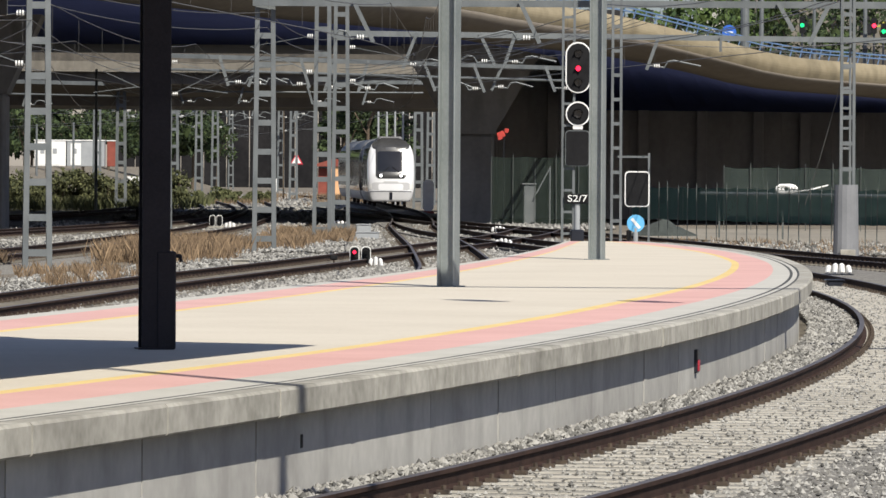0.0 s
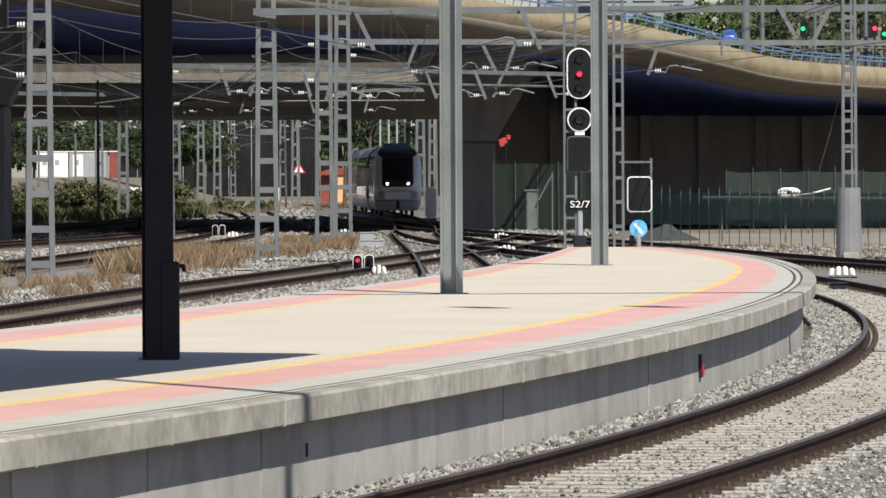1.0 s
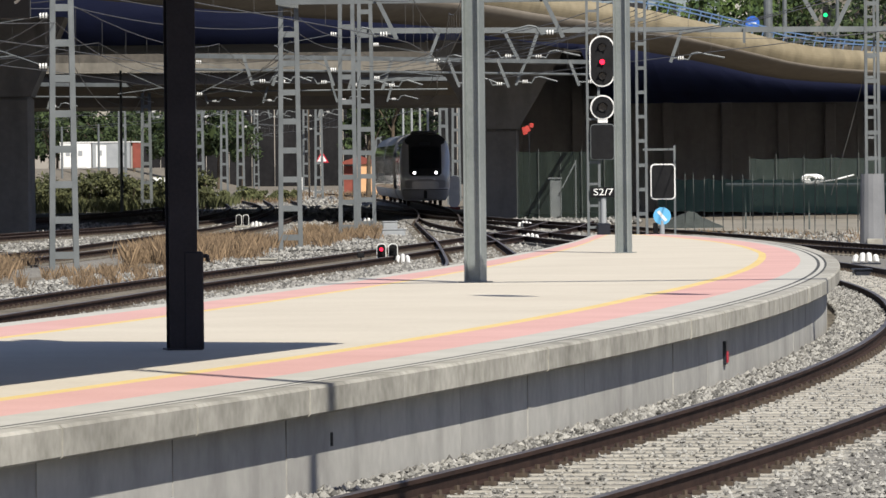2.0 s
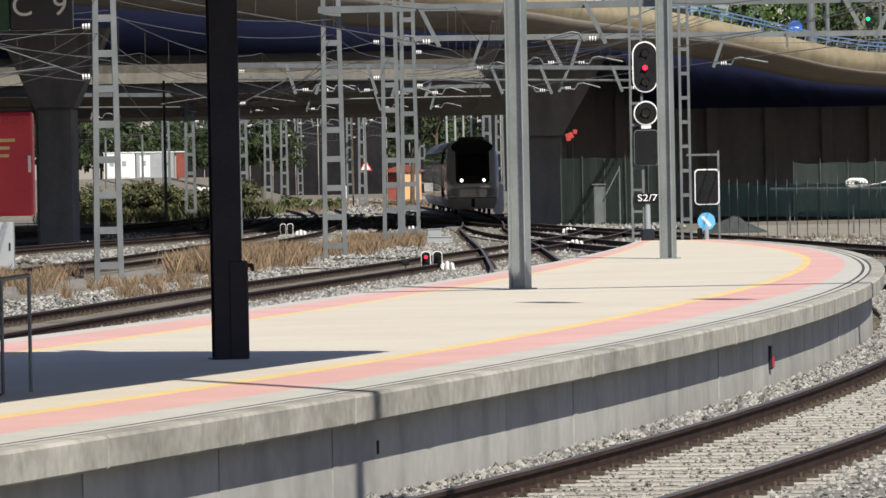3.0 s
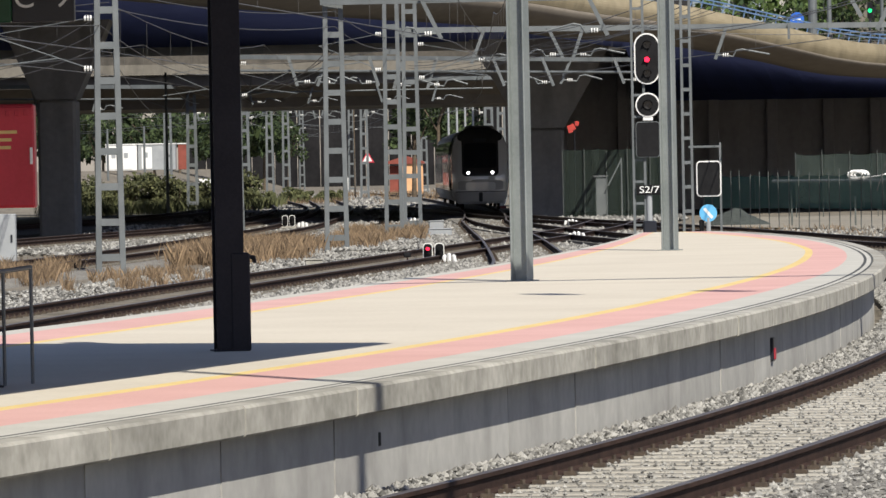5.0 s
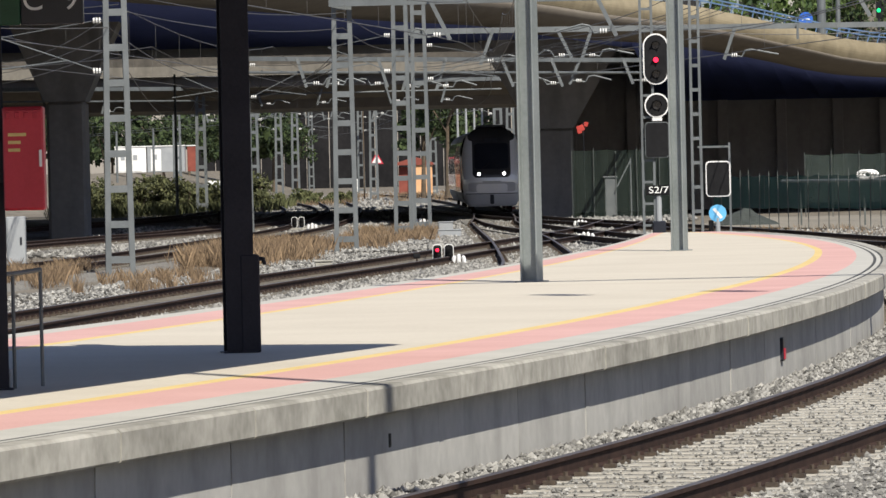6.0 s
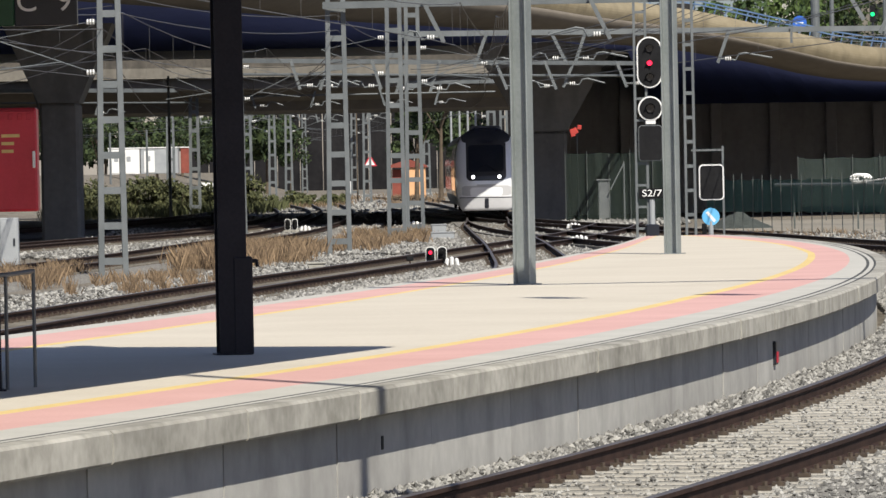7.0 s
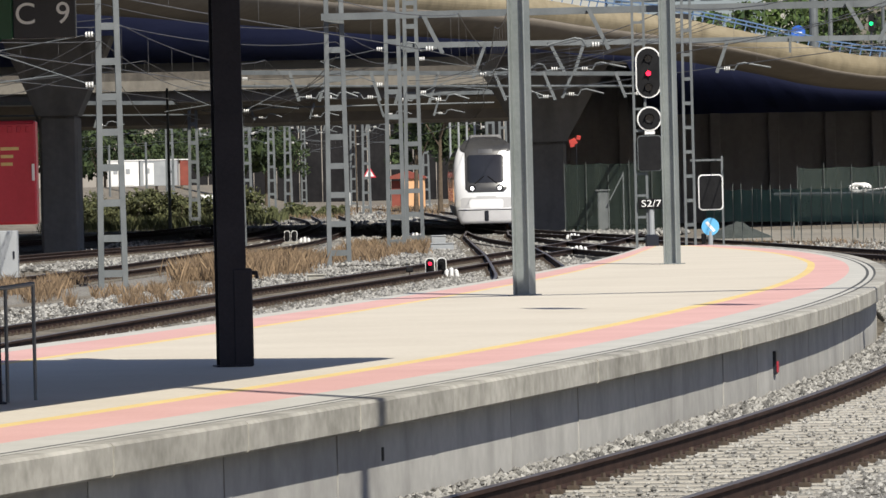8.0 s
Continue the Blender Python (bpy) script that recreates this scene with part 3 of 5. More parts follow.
stones("outer_ballast", "grey crushed stone beyond the outer rail", 34000, beside(1.0, 4.6, -0.175, track_x, 38, 100, 1.3), 0.030)


def siding_x(y):
    for (y0, x0), (y1, x1) in zip(((60, -11.2), (100, -7.4), (120, -5.75), (145, -3.3), (163, -1.65)), ((100, -7.4), (120, -5.75), (145, -3.3), (163, -1.65), (200, -0.75))):
        if y <= y1:
            return x0 + (x1 - x0) * (y - y0) / (y1 - y0)
    return -0.75


stones("siding_ballast", "grey crushed stone along the siding behind the platform", 16000, beside(0.95, 3.4, -0.20, siding_x, 84, 176), 0.065)
stones("verge_ballast", "pale stone and rubble between the sidings", 15000, beside(-5.5, -1.2, -0.28, siding_x, 95, 235), 0.058)


stones("junction_ballast", "grey stone and rubble round the track crossing", 9000, lambda r: (-5.2 + 9.5 * r.rand(), 178 + 85 * r.rand(), -0.23 + 0.05 * r.rand()), 0.085)
stones("sidings_ballast", "grey stone between the far sidings", 6000, lambda r: (-17 + 11 * r.rand(), 185 + 90 * r.rand(), -0.27 + 0.05 * r.rand()), 0.10)


stones("far_rubble", "dark stone and rubble between the far tracks", 7000, lambda r: (-18 + 13 * r.rand(), 300 + 330 * r.rand(), -0.3 + 0.06 * r.rand()), 0.16)


# ---- plants ----
def leaf_cloud(centres, per, leaf, rng, flat=0.8):
    """Small random leaf faces around clump centres (x, y, z, radius)."""
    v, f = [], []
    for cx, cy, cz, r in centres:
        for _ in range(per):
            d = rng.normal(size=3)
            d *= r * rng.rand() ** 0.35 / np.linalg.norm(d)
            p = np.array((cx, cy, cz)) + d * (1, 1, flat)
            a, b = rng.normal(size=3), rng.normal(size=3)
            a *= leaf * rng.uniform(0.5, 1.2) / np.linalg.norm(a)
            b *= leaf * rng.uniform(0.3, 0.7) / np.linalg.norm(b)
            n = len(v)
            v += [p - a, p + b, p + a, p - b]
            f.append((n, n + 1, n + 2, n + 3))
    bm = bmesh.new()
    vs = [bm.verts.new(p) for p in v]
    for q in f:
        bm.faces.new([vs[i] for i in q])
    return bm


def tree(x, y, h, r, seed, leaves, label, per=70, leaf=0.32):
    rng = np.random.RandomState(seed)
    t = root("tree", label, "tree", "trees", m=pose(x, y, -0.35))
    bm = bmesh.new()
    tube(bm, (0, 0, 0), (0.1, 0, h * 0.55), 0.2, 8, 0.11)
    for _ in range(5):
        a = rng.uniform(0, 6.28)
        z = h * rng.uniform(0.35, 0.6)
        tube(bm, (0.05, 0, z), (math.cos(a) * r * 0.7, math.sin(a) * r * 0.7, z + h * 0.25), 0.07, 6, 0.03)
    part("trunk", bm, BARK, t)
    cs = []
    for _ in range(18):
        a, q = rng.uniform(0, 6.28), r * rng.rand() ** 0.6
        cs.append((math.cos(a) * q, math.sin(a) * q, h * rng.uniform(0.45, 0.95), r * rng.uniform(0.22, 0.42)))
    part("crown", leaf_cloud(cs, per, leaf, rng), leaves, t)


def bush(x, y, w, h, seed, leaves, label, z=-0.35):
    rng = np.random.RandomState(seed)
    cs = [(rng.uniform(-w, w), rng.uniform(-1, 1), h * rng.uniform(0.15, 0.85), h * rng.uniform(0.2, 0.38)) for _ in range(14)]
    t = root("bush", label, "bush", "trackside bushes", m=pose(x, y, z))
    part("foliage", leaf_cloud(cs, 80, 0.17, rng), leaves, t)
    bm = bmesh.new()
    for i in range(6):
        a = rng.uniform(0, 6.28)
        tube(bm, (0, 0, 0), (math.cos(a) * w * 0.6, math.sin(a) * 0.5, h * 0.7), 0.04, 5, 0.015)
    part("stem", bm, BARK, t)


for i in range(11):
    bush(-26.6 + 0.98 * i, 383 + 3.0 * random.random(), 1.0, random.uniform(1.3, 2.7), 40 + i, LEAF_BUSH, "dense green bush beside the sidings")
for i in range(5):
    bush(-17.6 + 1.3 * i, 430, 0.9, random.uniform(0.8, 1.4), 70 + i, WEED, "low yellowish-green bush beside the sidings")
for i, (tx, ty, th, tr) in enumerate(((-37, 640, 9, 3.5), (-44, 655, 10, 4), (-31, 670, 8, 3), (-51, 660, 11, 4.5), (-25, 690, 8, 3), (-7.6, 470, 9, 2.4), (-5.6, 455, 10, 2.2), (-4.2, 480, 9, 2.4), (-57, 700, 12, 5))):
    tree(tx, ty, th, tr, 100 + i, LEAF_DARK, "dark leafy tree beyond the tracks")
for i in range(9):
    tree(-66 + 4.6 * i, 715 + 6 * (i % 3), 10, 4.2, 160 + i, LEAF_DARK, "dark leafy tree beyond the site cabins", 110, 0.5)
for i, (tx, ty, th, tr) in enumerate(((18.5, 400, 14.5, 4), (24.0, 420, 15.5, 4.5), (29.5, 405, 15, 4.5), (35.5, 425, 16, 5), (13.0, 430, 14, 3.5), (27, 470, 18, 5), (20.5, 475, 18, 5), (33, 480, 18, 5), (39, 440, 17, 5))):
    tree(tx, ty, th, tr, 130 + i, LEAF_YELLOW if i == 2 else (LEAF_DARK if i % 2 else LEAF), "yellow-green tree beyond the viaduct" if i == 2 else "leafy green tree beyond the viaduct", 80, 0.36)


def grass(name, label, count, place, tall, material):
    """Upright thin blades in tufts; place(rng) gives the foot."""
    rng = np.random.RandomState(count)
    v, f = [], []
    for _ in range(count):
        x, y, z = place(rng)
        h = tall * rng.uniform(0.4, 1.15)
        a = rng.uniform(0, 6.28)
        w = 0.003 + 0.005 * rng.rand()
        lx, ly = rng.normal(0, 0.22, 2) * h
        n = len(v)
        v += [(x - w * math.cos(a), y - w * math.sin(a), z), (x + w * math.cos(a), y + w * math.sin(a), z), (x + lx * 0.4 + w * 0.7, y + ly * 0.4, z + h * 0.6), (x + lx, y + ly, z + h)]
        f += [(n, n + 1, n + 2), (n, n + 2, n + 3)]
    me = bpy.data.meshes.new(name)
    me.from_pydata(v, [], f)
    me.materials.append(material)
    return tagged(new(name, me), label, "grass", kind="stuff")


def patch(x0, x1, y0, y1, clump=0.5):
    def place(rng):
        while True:
            x, y = rng.uniform(x0, x1), rng.uniform(y0, y1)
            if noise.noise((x * 0.45, y * 0.16, 3.0)) > 0.12 - clump * 0.3 and rng.rand() < 0.9:
                return x, y, -0.36
    return place


def tufts(x0, x1, y0, y1, count, spread, seed):
    """Blades gathered into uneven tufts inside a stretch of ground."""
    rng0 = np.random.RandomState(seed)
    feet = [(rng0.uniform(x0, x1), rng0.uniform(y0, y1), spread * rng0.uniform(0.4, 1.4)) for _ in range(count)]

    def place(rng):
        x, y, s = feet[rng.randint(len(feet))]
        return x + rng.normal(0, s), y + rng.normal(0, s * 4), -0.36
    return place


grass("dry_grass", "tall straw-coloured dry grass between the sidings", 11000, tufts(-8.9, -6.0, 162, 186, 46, 0.24, 1), 0.62, STRAW)
grass("dry_weeds", "dry brown weeds between the tracks", 5000, tufts(-12.8, -10.5, 138, 156, 34, 0.18, 2), 0.46, STRAW)
grass("sparse_weeds", "sparse dry weeds on the stony verge", 6000, tufts(-6.2, -3.0, 185, 232, 60, 0.16, 3), 0.5, STRAW)
grass("verge_weeds", "thin grey-brown weeds at the foot of the mast", 2400, tufts(-9.8, -6.8, 128, 150, 40, 0.07, 4), 0.34, STRAW)
grass("green_weeds", "rough green weeds beside the far sidings", 9000, patch(-27, -14.5, 345, 420, 0.9), 0.8, WEED)
grass("far_weeds", "dry weeds on the far stony ground", 5000, tufts(-17, -5.5, 400, 560, 70, 0.5, 5), 0.55, STRAW)
grass("fence_weeds", "thin dry weeds along the fence foot", 2600, patch(4.5, 14.5, 186, 215, 0.2), 0.3, STRAW)


# ---- canopy end with its columns, on the platform ----
def canopy():
    c = root("platform_canopy", "dark flat platform canopy on black steel columns", "canopy", kind="structure")
    outline = [(0.49, 50.66), (-4.6, 53.4), (-15.0, 8.0), (-9.6, 6.8)]
    bm = bmesh.new()
    lo = [bm.verts.new((x, y, 4.3)) for x, y in outline]
    hi = [bm.verts.new((x, y, 4.62)) for x, y in outline]
    bm.faces.new(lo)
    bm.faces.new(hi[::-1])
    for i in range(4):
        bm.faces.new((lo[i], hi[i], hi[(i + 1) % 4], lo[(i + 1) % 4]))
    bmesh.ops.recalc_face_normals(bm, faces=bm.faces)
    part("roof_slab", bm, BLACK_STEEL, c)


canopy()


def canopy_column(x, y, label, turn, boxed):
    t = root("canopy_column", label, "column", "canopy columns", m=pose(x, y, PLAT, 0, 0, turn))
    bm = bmesh.new()
    h = 0.12
    box(bm, (-h, -h, 0), (h, -h + 0.018, 3.66), 0.004)
    box(bm, (-h, h - 0.018, 0), (h, h, 3.66), 0.004)
    box(bm, (-0.008, -h + 0.018, 0), (0.008, h - 0.018, 3.66))
    part("shaft", bm, BLACK_STEEL, t)
    if boxed:
        part("casing", made_box((0.005, -0.13, 0.0), (0.17, 0.13, 0.83), 0.012), BLACK_STEEL, t, "black steel casing")
        bm = bmesh.new()
        tube(bm, (0.15, -0.02, 0.79), (0.22, -0.02, 0.79), 0.018, 8)
        tube(bm, (0.215, -0.02, 0.80), (0.225, -0.02, 0.74), 0.016, 8)
        part("tap", bm, BLACK_STEEL, t, "small black tap")
    part("base_plate", made_box((-0.15, -0.15, 0), (0.15, 0.15, 0.014), 0.003), BLACK_STEEL, t)


canopy_column(-2.44, 52.8, "black steel canopy column with a low casing", 10, True)
canopy_column(-3.87, 44.9, "black steel canopy column behind a red cabinet", 10, False)


def text_mesh(name, words, size, material, parent, m):
    cu = bpy.data.curves.new(name, "FONT")
    cu.body = words
    cu.size = size
    cu.extrude = 0.002
    cu.align_x, cu.align_y = "CENTER", "CENTER"
    tmp = bpy.data.objects.new(name, cu)
    scene.collection.objects.link(tmp)
    dg = bpy.context.evaluated_depsgraph_get()
    me = bpy.data.meshes.new_from_object(tmp.evaluated_get(dg))
    bpy.data.objects.remove(tmp)
    me.materials.clear()
    me.materials.append(material)
    ob = new(name, me)
    ob.parent = parent
    ob.matrix_local = m
    return ob


def hose_cabinet():
    c = root("fire_cabinet", "red steel fire cabinet hung on a canopy column", "cabinet", m=pose(-3.57, 44.62, 1.93))
    part("body", made_box((-0.145, -0.1, 0.0), (0.145, 0.12, 0.74), 0.012), RED_PAINT, c)
    part("door", made_box((-0.138, -0.118, 0.012), (0.138, -0.101, 0.72), 0.006), RED_PAINT, c)
    part("handle", made_box((0.115, -0.135, 0.31), (0.135, -0.119, 0.43), 0.003), WHITE, c, "white handle")
    for i in range(4):
        part("louvre", made_box((-0.12 + 0.065 * i, -0.128, 0.655), (-0.085 + 0.065 * i, -0.119, 0.70), 0.004), RED_PAINT, c)
    for i, w in enumerate((0.13, 0.09, 0.085)):
        part("lettering", made_box((-0.105, -0.121, 0.53 - 0.055 * i), (-0.105 + w, -0.1185, 0.553 - 0.055 * i)), YELLOW, c, "faded yellow lettering bar")
    part("bracket", made_box((-0.29, -0.03, 0.2), (-0.144, 0.05, 0.5), 0.004), BLACK_STEEL, c)


hose_cabinet()


def wall_plate():
    c = root("safety_plate", "red and white safety plate on a black column", "sign", m=pose(-3.80, 44.70, 2.88))
    part("plate", made_box((-0.04, -0.012, 0.0), (0.04, 0.0, 0.29), 0.004), WHITE, c)
    part("symbol", made_box((-0.03, -0.016, 0.10), (0.03, -0.0125, 0.27), 0.002), RED_PAINT, c)
    part("symbol", made_box((-0.012, -0.019, 0.13), (0.012, -0.0165, 0.24), 0.002), WHITE, c)
    part("caption", made_box((-0.03, -0.016, 0.02), (0.03, -0.0125, 0.085), 0.002), RED_PAINT, c)
    part("holder", made_box((-0.045, 0.001, -0.05), (0.045, 0.1, 0.31), 0.004), BLACK_STEEL, c)


wall_plate()


def sector_sign():
    c = root("platform_sign", "dark hanging sign with a green end reading C 9", "sign", m=pose(-3.42, 44.6, 3.255))
    part("panel", made_box((-0.15, -0.04, 0), (0.30, 0.04, 0.42), 0.008), SIGN_DARK, c)
    part("end_panel", made_box((-0.30, -0.04, 0), (-0.151, 0.04, 0.42), 0.008), SIGN_GREEN, c, "dark green end panel")
    text_mesh("letter", "C", 0.22, WHITE, c, pose(-0.06, -0.044, 0.17, 90))
    text_mesh("digit", "9", 0.22, WHITE, c, pose(0.21, -0.044, 0.17, 90))
    bm = bmesh.new()
    tube(bm, (0.1, 0, 0.42), (0.1, 0, 1.05), 0.015, 8)
    part("hanger", bm, BLACK_STEEL, c)


sector_sign()


def stair_rail():
    c = root("handrail", "brushed steel tubular handrail standing on the platform", "handrail", m=pose(-3.715, 45.1, PLAT))
    bm = bmesh.new()
    tube(bm, (0, 0, 0), (0, 0, 0.82), 0.014, 10)
    part("post", bm, GALV, c)
    bm = bmesh.new()
    tube(bm, (0.17, 0.4, 0), (0.17, 0.4, 0.84), 0.014, 10)
    part("post", bm, GALV, c)
    bm = bmesh.new()
    wire(bm, [(-0.6, -1.6, 0.80), (-0.3, -0.4, 0.82), (0, 0, 0.83), (0.17, 0.4, 0.85)], 0.017, 10)
    part("top_rail", bm, GALV, c)
    part("foot_box", made_box((-0.10, -0.02, 0), (-0.03, 0.08, 0.14), 0.004), CABINET, c)


stair_rail()


def red_mark():
    c = root("wall_marker", "small rusty-red box fixed in the platform wall", "marker")
    y = 66.3
    m = Matrix.Translation((edge_x(y) - 0.2, y, 0.15)) @ Matrix.Rotation(math.atan2(-(edge_x(y + 1) - edge_x(y - 1)), 2), 4, "Z")
    part("box", made_box((-0.02, -0.10, -0.12), (0.04, 0.12, 0.13), 0.01, m), SIGN_DARK, c)
    part("face", made_box((0.041, -0.08, -0.10), (0.05, 0.10, 0.02), 0.004, m), RED_PAINT, c, "faded red face")


red_mark()


def drain_slot():
    c = root("drain_slot", "small black block for the shade of a drain slot", "drain")
    y = 45.0
    m = Matrix.Translation((edge_x(y) - 0.2, y, 0.21)) @ Matrix.Rotation(math.atan2(-(edge_x(y + 1) - edge_x(y - 1)), 2), 4, "Z")
    # no hole is cut: a slightly proud black block paints the slot's shade
    part("recess", made_box((-0.02, -0.035, -0.05), (0.006, 0.035, 0.05), 0.004, m), MATT_BLACK, c)


drain_slot()


# Unseen post, added only to cast the thin shadow over platform and coping.
def shadow_post():
    p = root("shadow_post", "slim tall unseen post added for its shadow stripe", "lamp post", m=pose(3.98, 33.1, -0.35))
    bm = bmesh.new()
    tube(bm, (0, 0, 0), (0, 0, 18.0), 0.085, 10, 0.07)
    part("shaft", bm, GALV, p)
    part("base_plate", made_box((-0.15, -0.15, 0), (0.15, 0.15, 0.04), 0.01), GALV, p)


shadow_post()


# ---- main signal ----
def rounded(bm, w, h, r, y0, y1, seg=8):
    """A rounded slab in the x-z plane."""
    pts = []
    for k, (sx, sz) in enumerate(((1, 1), (-1, 1), (-1, -1), (1, -1))):
        for i in range(seg + 1):
            a = math.pi / 2 * (k + i / seg)
            pts.append((sx * (w / 2 - r) + r * math.cos(a), sz * (h / 2 - r) + r * math.sin(a)))
    f = [bm.verts.new((x, y0, z)) for x, z in pts]
    g = [bm.verts.new((x, y1, z)) for x, z in pts]
    bm.faces.new(f)
    bm.faces.new(g[::-1])
    for i in range(len(pts)):
        j = (i + 1) % len(pts)
        bm.faces.new((f[i], g[i], g[j], f[j]))
    bmesh.ops.recalc_face_normals(bm, faces=bm.faces)


def slab(w, h, r, y0, y1, x=0, z=0):
    bm = bmesh.new()
    rounded(bm, w, h, r, y0, y1)
    bmesh.ops.translate(bm, verts=bm.verts, vec=(x, 0, z))
    return bm


def lens(parent, x, z, r, material, label):
    bm = bmesh.new()
    bmesh.ops.create_cone(bm, cap_ends=True, segments=20, radius1=r, radius2=r, depth=0.02, matrix=pose(x, -0.085, z, 90))
    lamp = part("lamp", bm, material, parent, label)
    bm = bmesh.new()
    for i in range(14):
        a, b = math.pi * (0.05 + 0.9 * i / 14), math.pi * (0.05 + 0.9 * (i + 1) / 14)
        q = 1.25 * r
        c = [(x + q * math.cos(a), z + q * math.sin(a)), (x + q * math.cos(b), z + q * math.sin(b))]
        vs = [bm.verts.new(p) for p in ((c[0][0], -0.07, c[0][1]), (c[1][0], -0.07, c[1][1]), (c[1][0], -0.25, c[1][1]), (c[0][0], -0.25, c[0][1]))]
        bm.faces.new(vs)
    bmesh.ops.solidify(bm, geom=bm.faces, thickness=0.012)
    part("hood", bm, MATT_BLACK, parent, "black lamp hood")
    return lamp


DARK_LENS = mat("unlit_lens", (0.02, 0.02, 0.022), (0.035, 0.035, 0.037), 2, 0.15, 0.0)


def main_signal():
    s = root("railway_signal", "tall railway signal showing red on a lattice post", "railway signal", m=pose(3.22, 150, -0.4))
    z = lambda v: v + 0.4
    for x in (-0.36, -0.09):
        bm = bmesh.new()
        box(bm, (x - 0.03, 0.05, 0.0), (x + 0.03, 0.17, 7.6))
        part("post_leg", bm, GALV, s)
    h = 0.5
    while h < 7.5:
        part("batten", made_box((-0.33, 0.06, h), (-0.12, 0.16, h + 0.06)), GALV, s)
        h += 0.52
    head = part("head", slab(0.54, 1.16, 0.27, -0.06, 0.0, 0, z(4.64)), MATT_BLACK, s, "black oval signal head")
    part("rim", slab(0.61, 1.23, 0.305, -0.045, -0.01, 0, z(4.64)), WHITE, head, "white rim")
    lens(head, 0, z(4.97), 0.085, DARK_LENS, "unlit lamp")
    lens(head, 0, z(4.62), 0.062, LAMP_RED, "lit red lamp")
    lens(head, 0, z(4.28), 0.085, DARK_LENS, "unlit lamp")
    disc = part("round_head", slab(0.52, 0.52, 0.26, -0.06, 0.0, 0, z(3.53)), MATT_BLACK, s, "round black lamp board")
    part("rim", slab(0.59, 0.59, 0.295, -0.045, -0.01, 0, z(3.53)), WHITE, disc, "white rim")
    lens(disc, 0, z(3.53), 0.10, DARK_LENS, "unlit lamp")
    sq = part("indicator", slab(0.54, 0.82, 0.07, -0.06, 0.0, -0.01, z(2.70)), MATT_BLACK, s, "black rectangular indicator board")
    part("rim", slab(0.58, 0.86, 0.09, -0.045, -0.01, -0.01, z(2.70)), GALV, sq, "grey rim")
    part("joint", made_box((-0.12, -0.03, z(3.15)), (0.12, 0.05, z(3.25)), 0.01), WHITE, s)
    pl = part("number_plate", made_box((-0.31, -0.05, z(1.37)), (0.30, -0.03, z(1.61)), 0.006), MATT_BLACK, s, "black plate reading S2/7")
    text_mesh("lettering", "S2/7", 0.23, WHITE, pl, pose(0, -0.054, z(1.49), 90) @ Matrix.Diagonal((1.22, 1, 1, 1)))
    bm = bmesh.new()
    tube(bm, (0, 0.05, 0), (0, 0.05, z(1.4)), 0.07, 10)
    part("lower_post", bm, CABINET, s)
    part("foot", made_box((-0.16, -0.1, 0.6), (0.16, 0.2, z(0.75)), 0.03), SIGN_DARK, s)
    for b in (2.6, 3.5, 4.3, 5.0):
        part("arm", made_box((-0.1, 0.0, z(b)), (0.02, 0.08, z(b) + 0.05)), GALV, s)


main_signal()


def indicator_board():
    s = root("indicator_signal", "black rectangular signal board with white rim on a frame", "railway signal", m=pose(4.67, 150.5, -0.4))
    b = part("board", slab(0.54, 0.80, 0.08, -0.06, 0.0, 0, 2.13), MATT_BLACK, s)
    part("rim", slab(0.60, 0.86, 0.10, -0.045, -0.01, 0, 2.13), WHITE, b, "white rim")
    bm = bmesh.new()
    box(bm, (0.26, 0.02, 0.0), (0.31, 0.07, 3.0))
    part("post", bm, GALV, s)
    part("cross_bar", made_box((-0.48, 0.02, 2.88), (0.259, 0.06, 2.93)), GALV, s)
    part("bracket", made_box((-0.05, 0.0, 1.9), (0.259, 0.05, 1.96)), GALV, s)


indicator_board()


def blue_disc():
    s = root("blue_disc_sign", "round light blue sign with a white diagonal bar", "sign", m=pose(4.61, 149.5, -0.4))
    d = part("disc", slab(0.42, 0.42, 0.21, -0.02, 0.0, 0, 1.31), BLUE_SIGN, s)
    bm = bmesh.new()
    box(bm, (-0.035, -0.026, -0.15), (0.035, -0.021, 0.15), 0.0, pose(0, 0, 1.31, 0, -40, 0))
    part("diagonal_bar", bm, WHITE, d, "white diagonal bar")
    bm = bmesh.new()
    tube(bm, (0, 0.03, 0), (0, 0.03, 1.2), 0.06, 10)
    part("post", bm, CABINET, s)
    part("relay_box", made_box((-0.22, 0.0, 0.85), (-0.1, 0.1, 1.15), 0.02), MATT_BLACK, s)


blue_disc()


# ---- low signals, limit markers, boxes along the tracks ----
def dwarf_signal(x, y, z, lit, label):
    s = root("low_signal", label, "railway signal", "low signals", m=pose(x, y, z))
    part("foot", made_box((-0.3, -0.08, 0), (0.3, 0.15, 0.08), 0.02), CONCRETE, s)
    for cx, on in ((-0.14, lit), (0.14, False)):
        h = part("head", slab(0.20, 0.40, 0.08, -0.06, 0.06, cx, 0.30), MATT_BLACK, s)
        part("rim", slab(0.235, 0.435, 0.09, -0.045, 0.05, cx, 0.305), PORCELAIN, h, "white rim")
        lens(h, cx, 0.38, 0.042, LAMP_RED if on else DARK_LENS, "lit red lamp" if on else "unlit lamp")
        lens(h, cx, 0.22, 0.05, DARK_LENS, "unlit lamp")
    return s


dwarf_signal(-2.0, 151, -0.22, True, "low twin-headed shunting signal with one red light")
dwarf_signal(-8.95, 246, -0.2, False, "low twin-headed shunting signal with white rims")
dwarf_signal(11.2, 146, -0.22, True, "low twin-headed shunting signal with one red light")


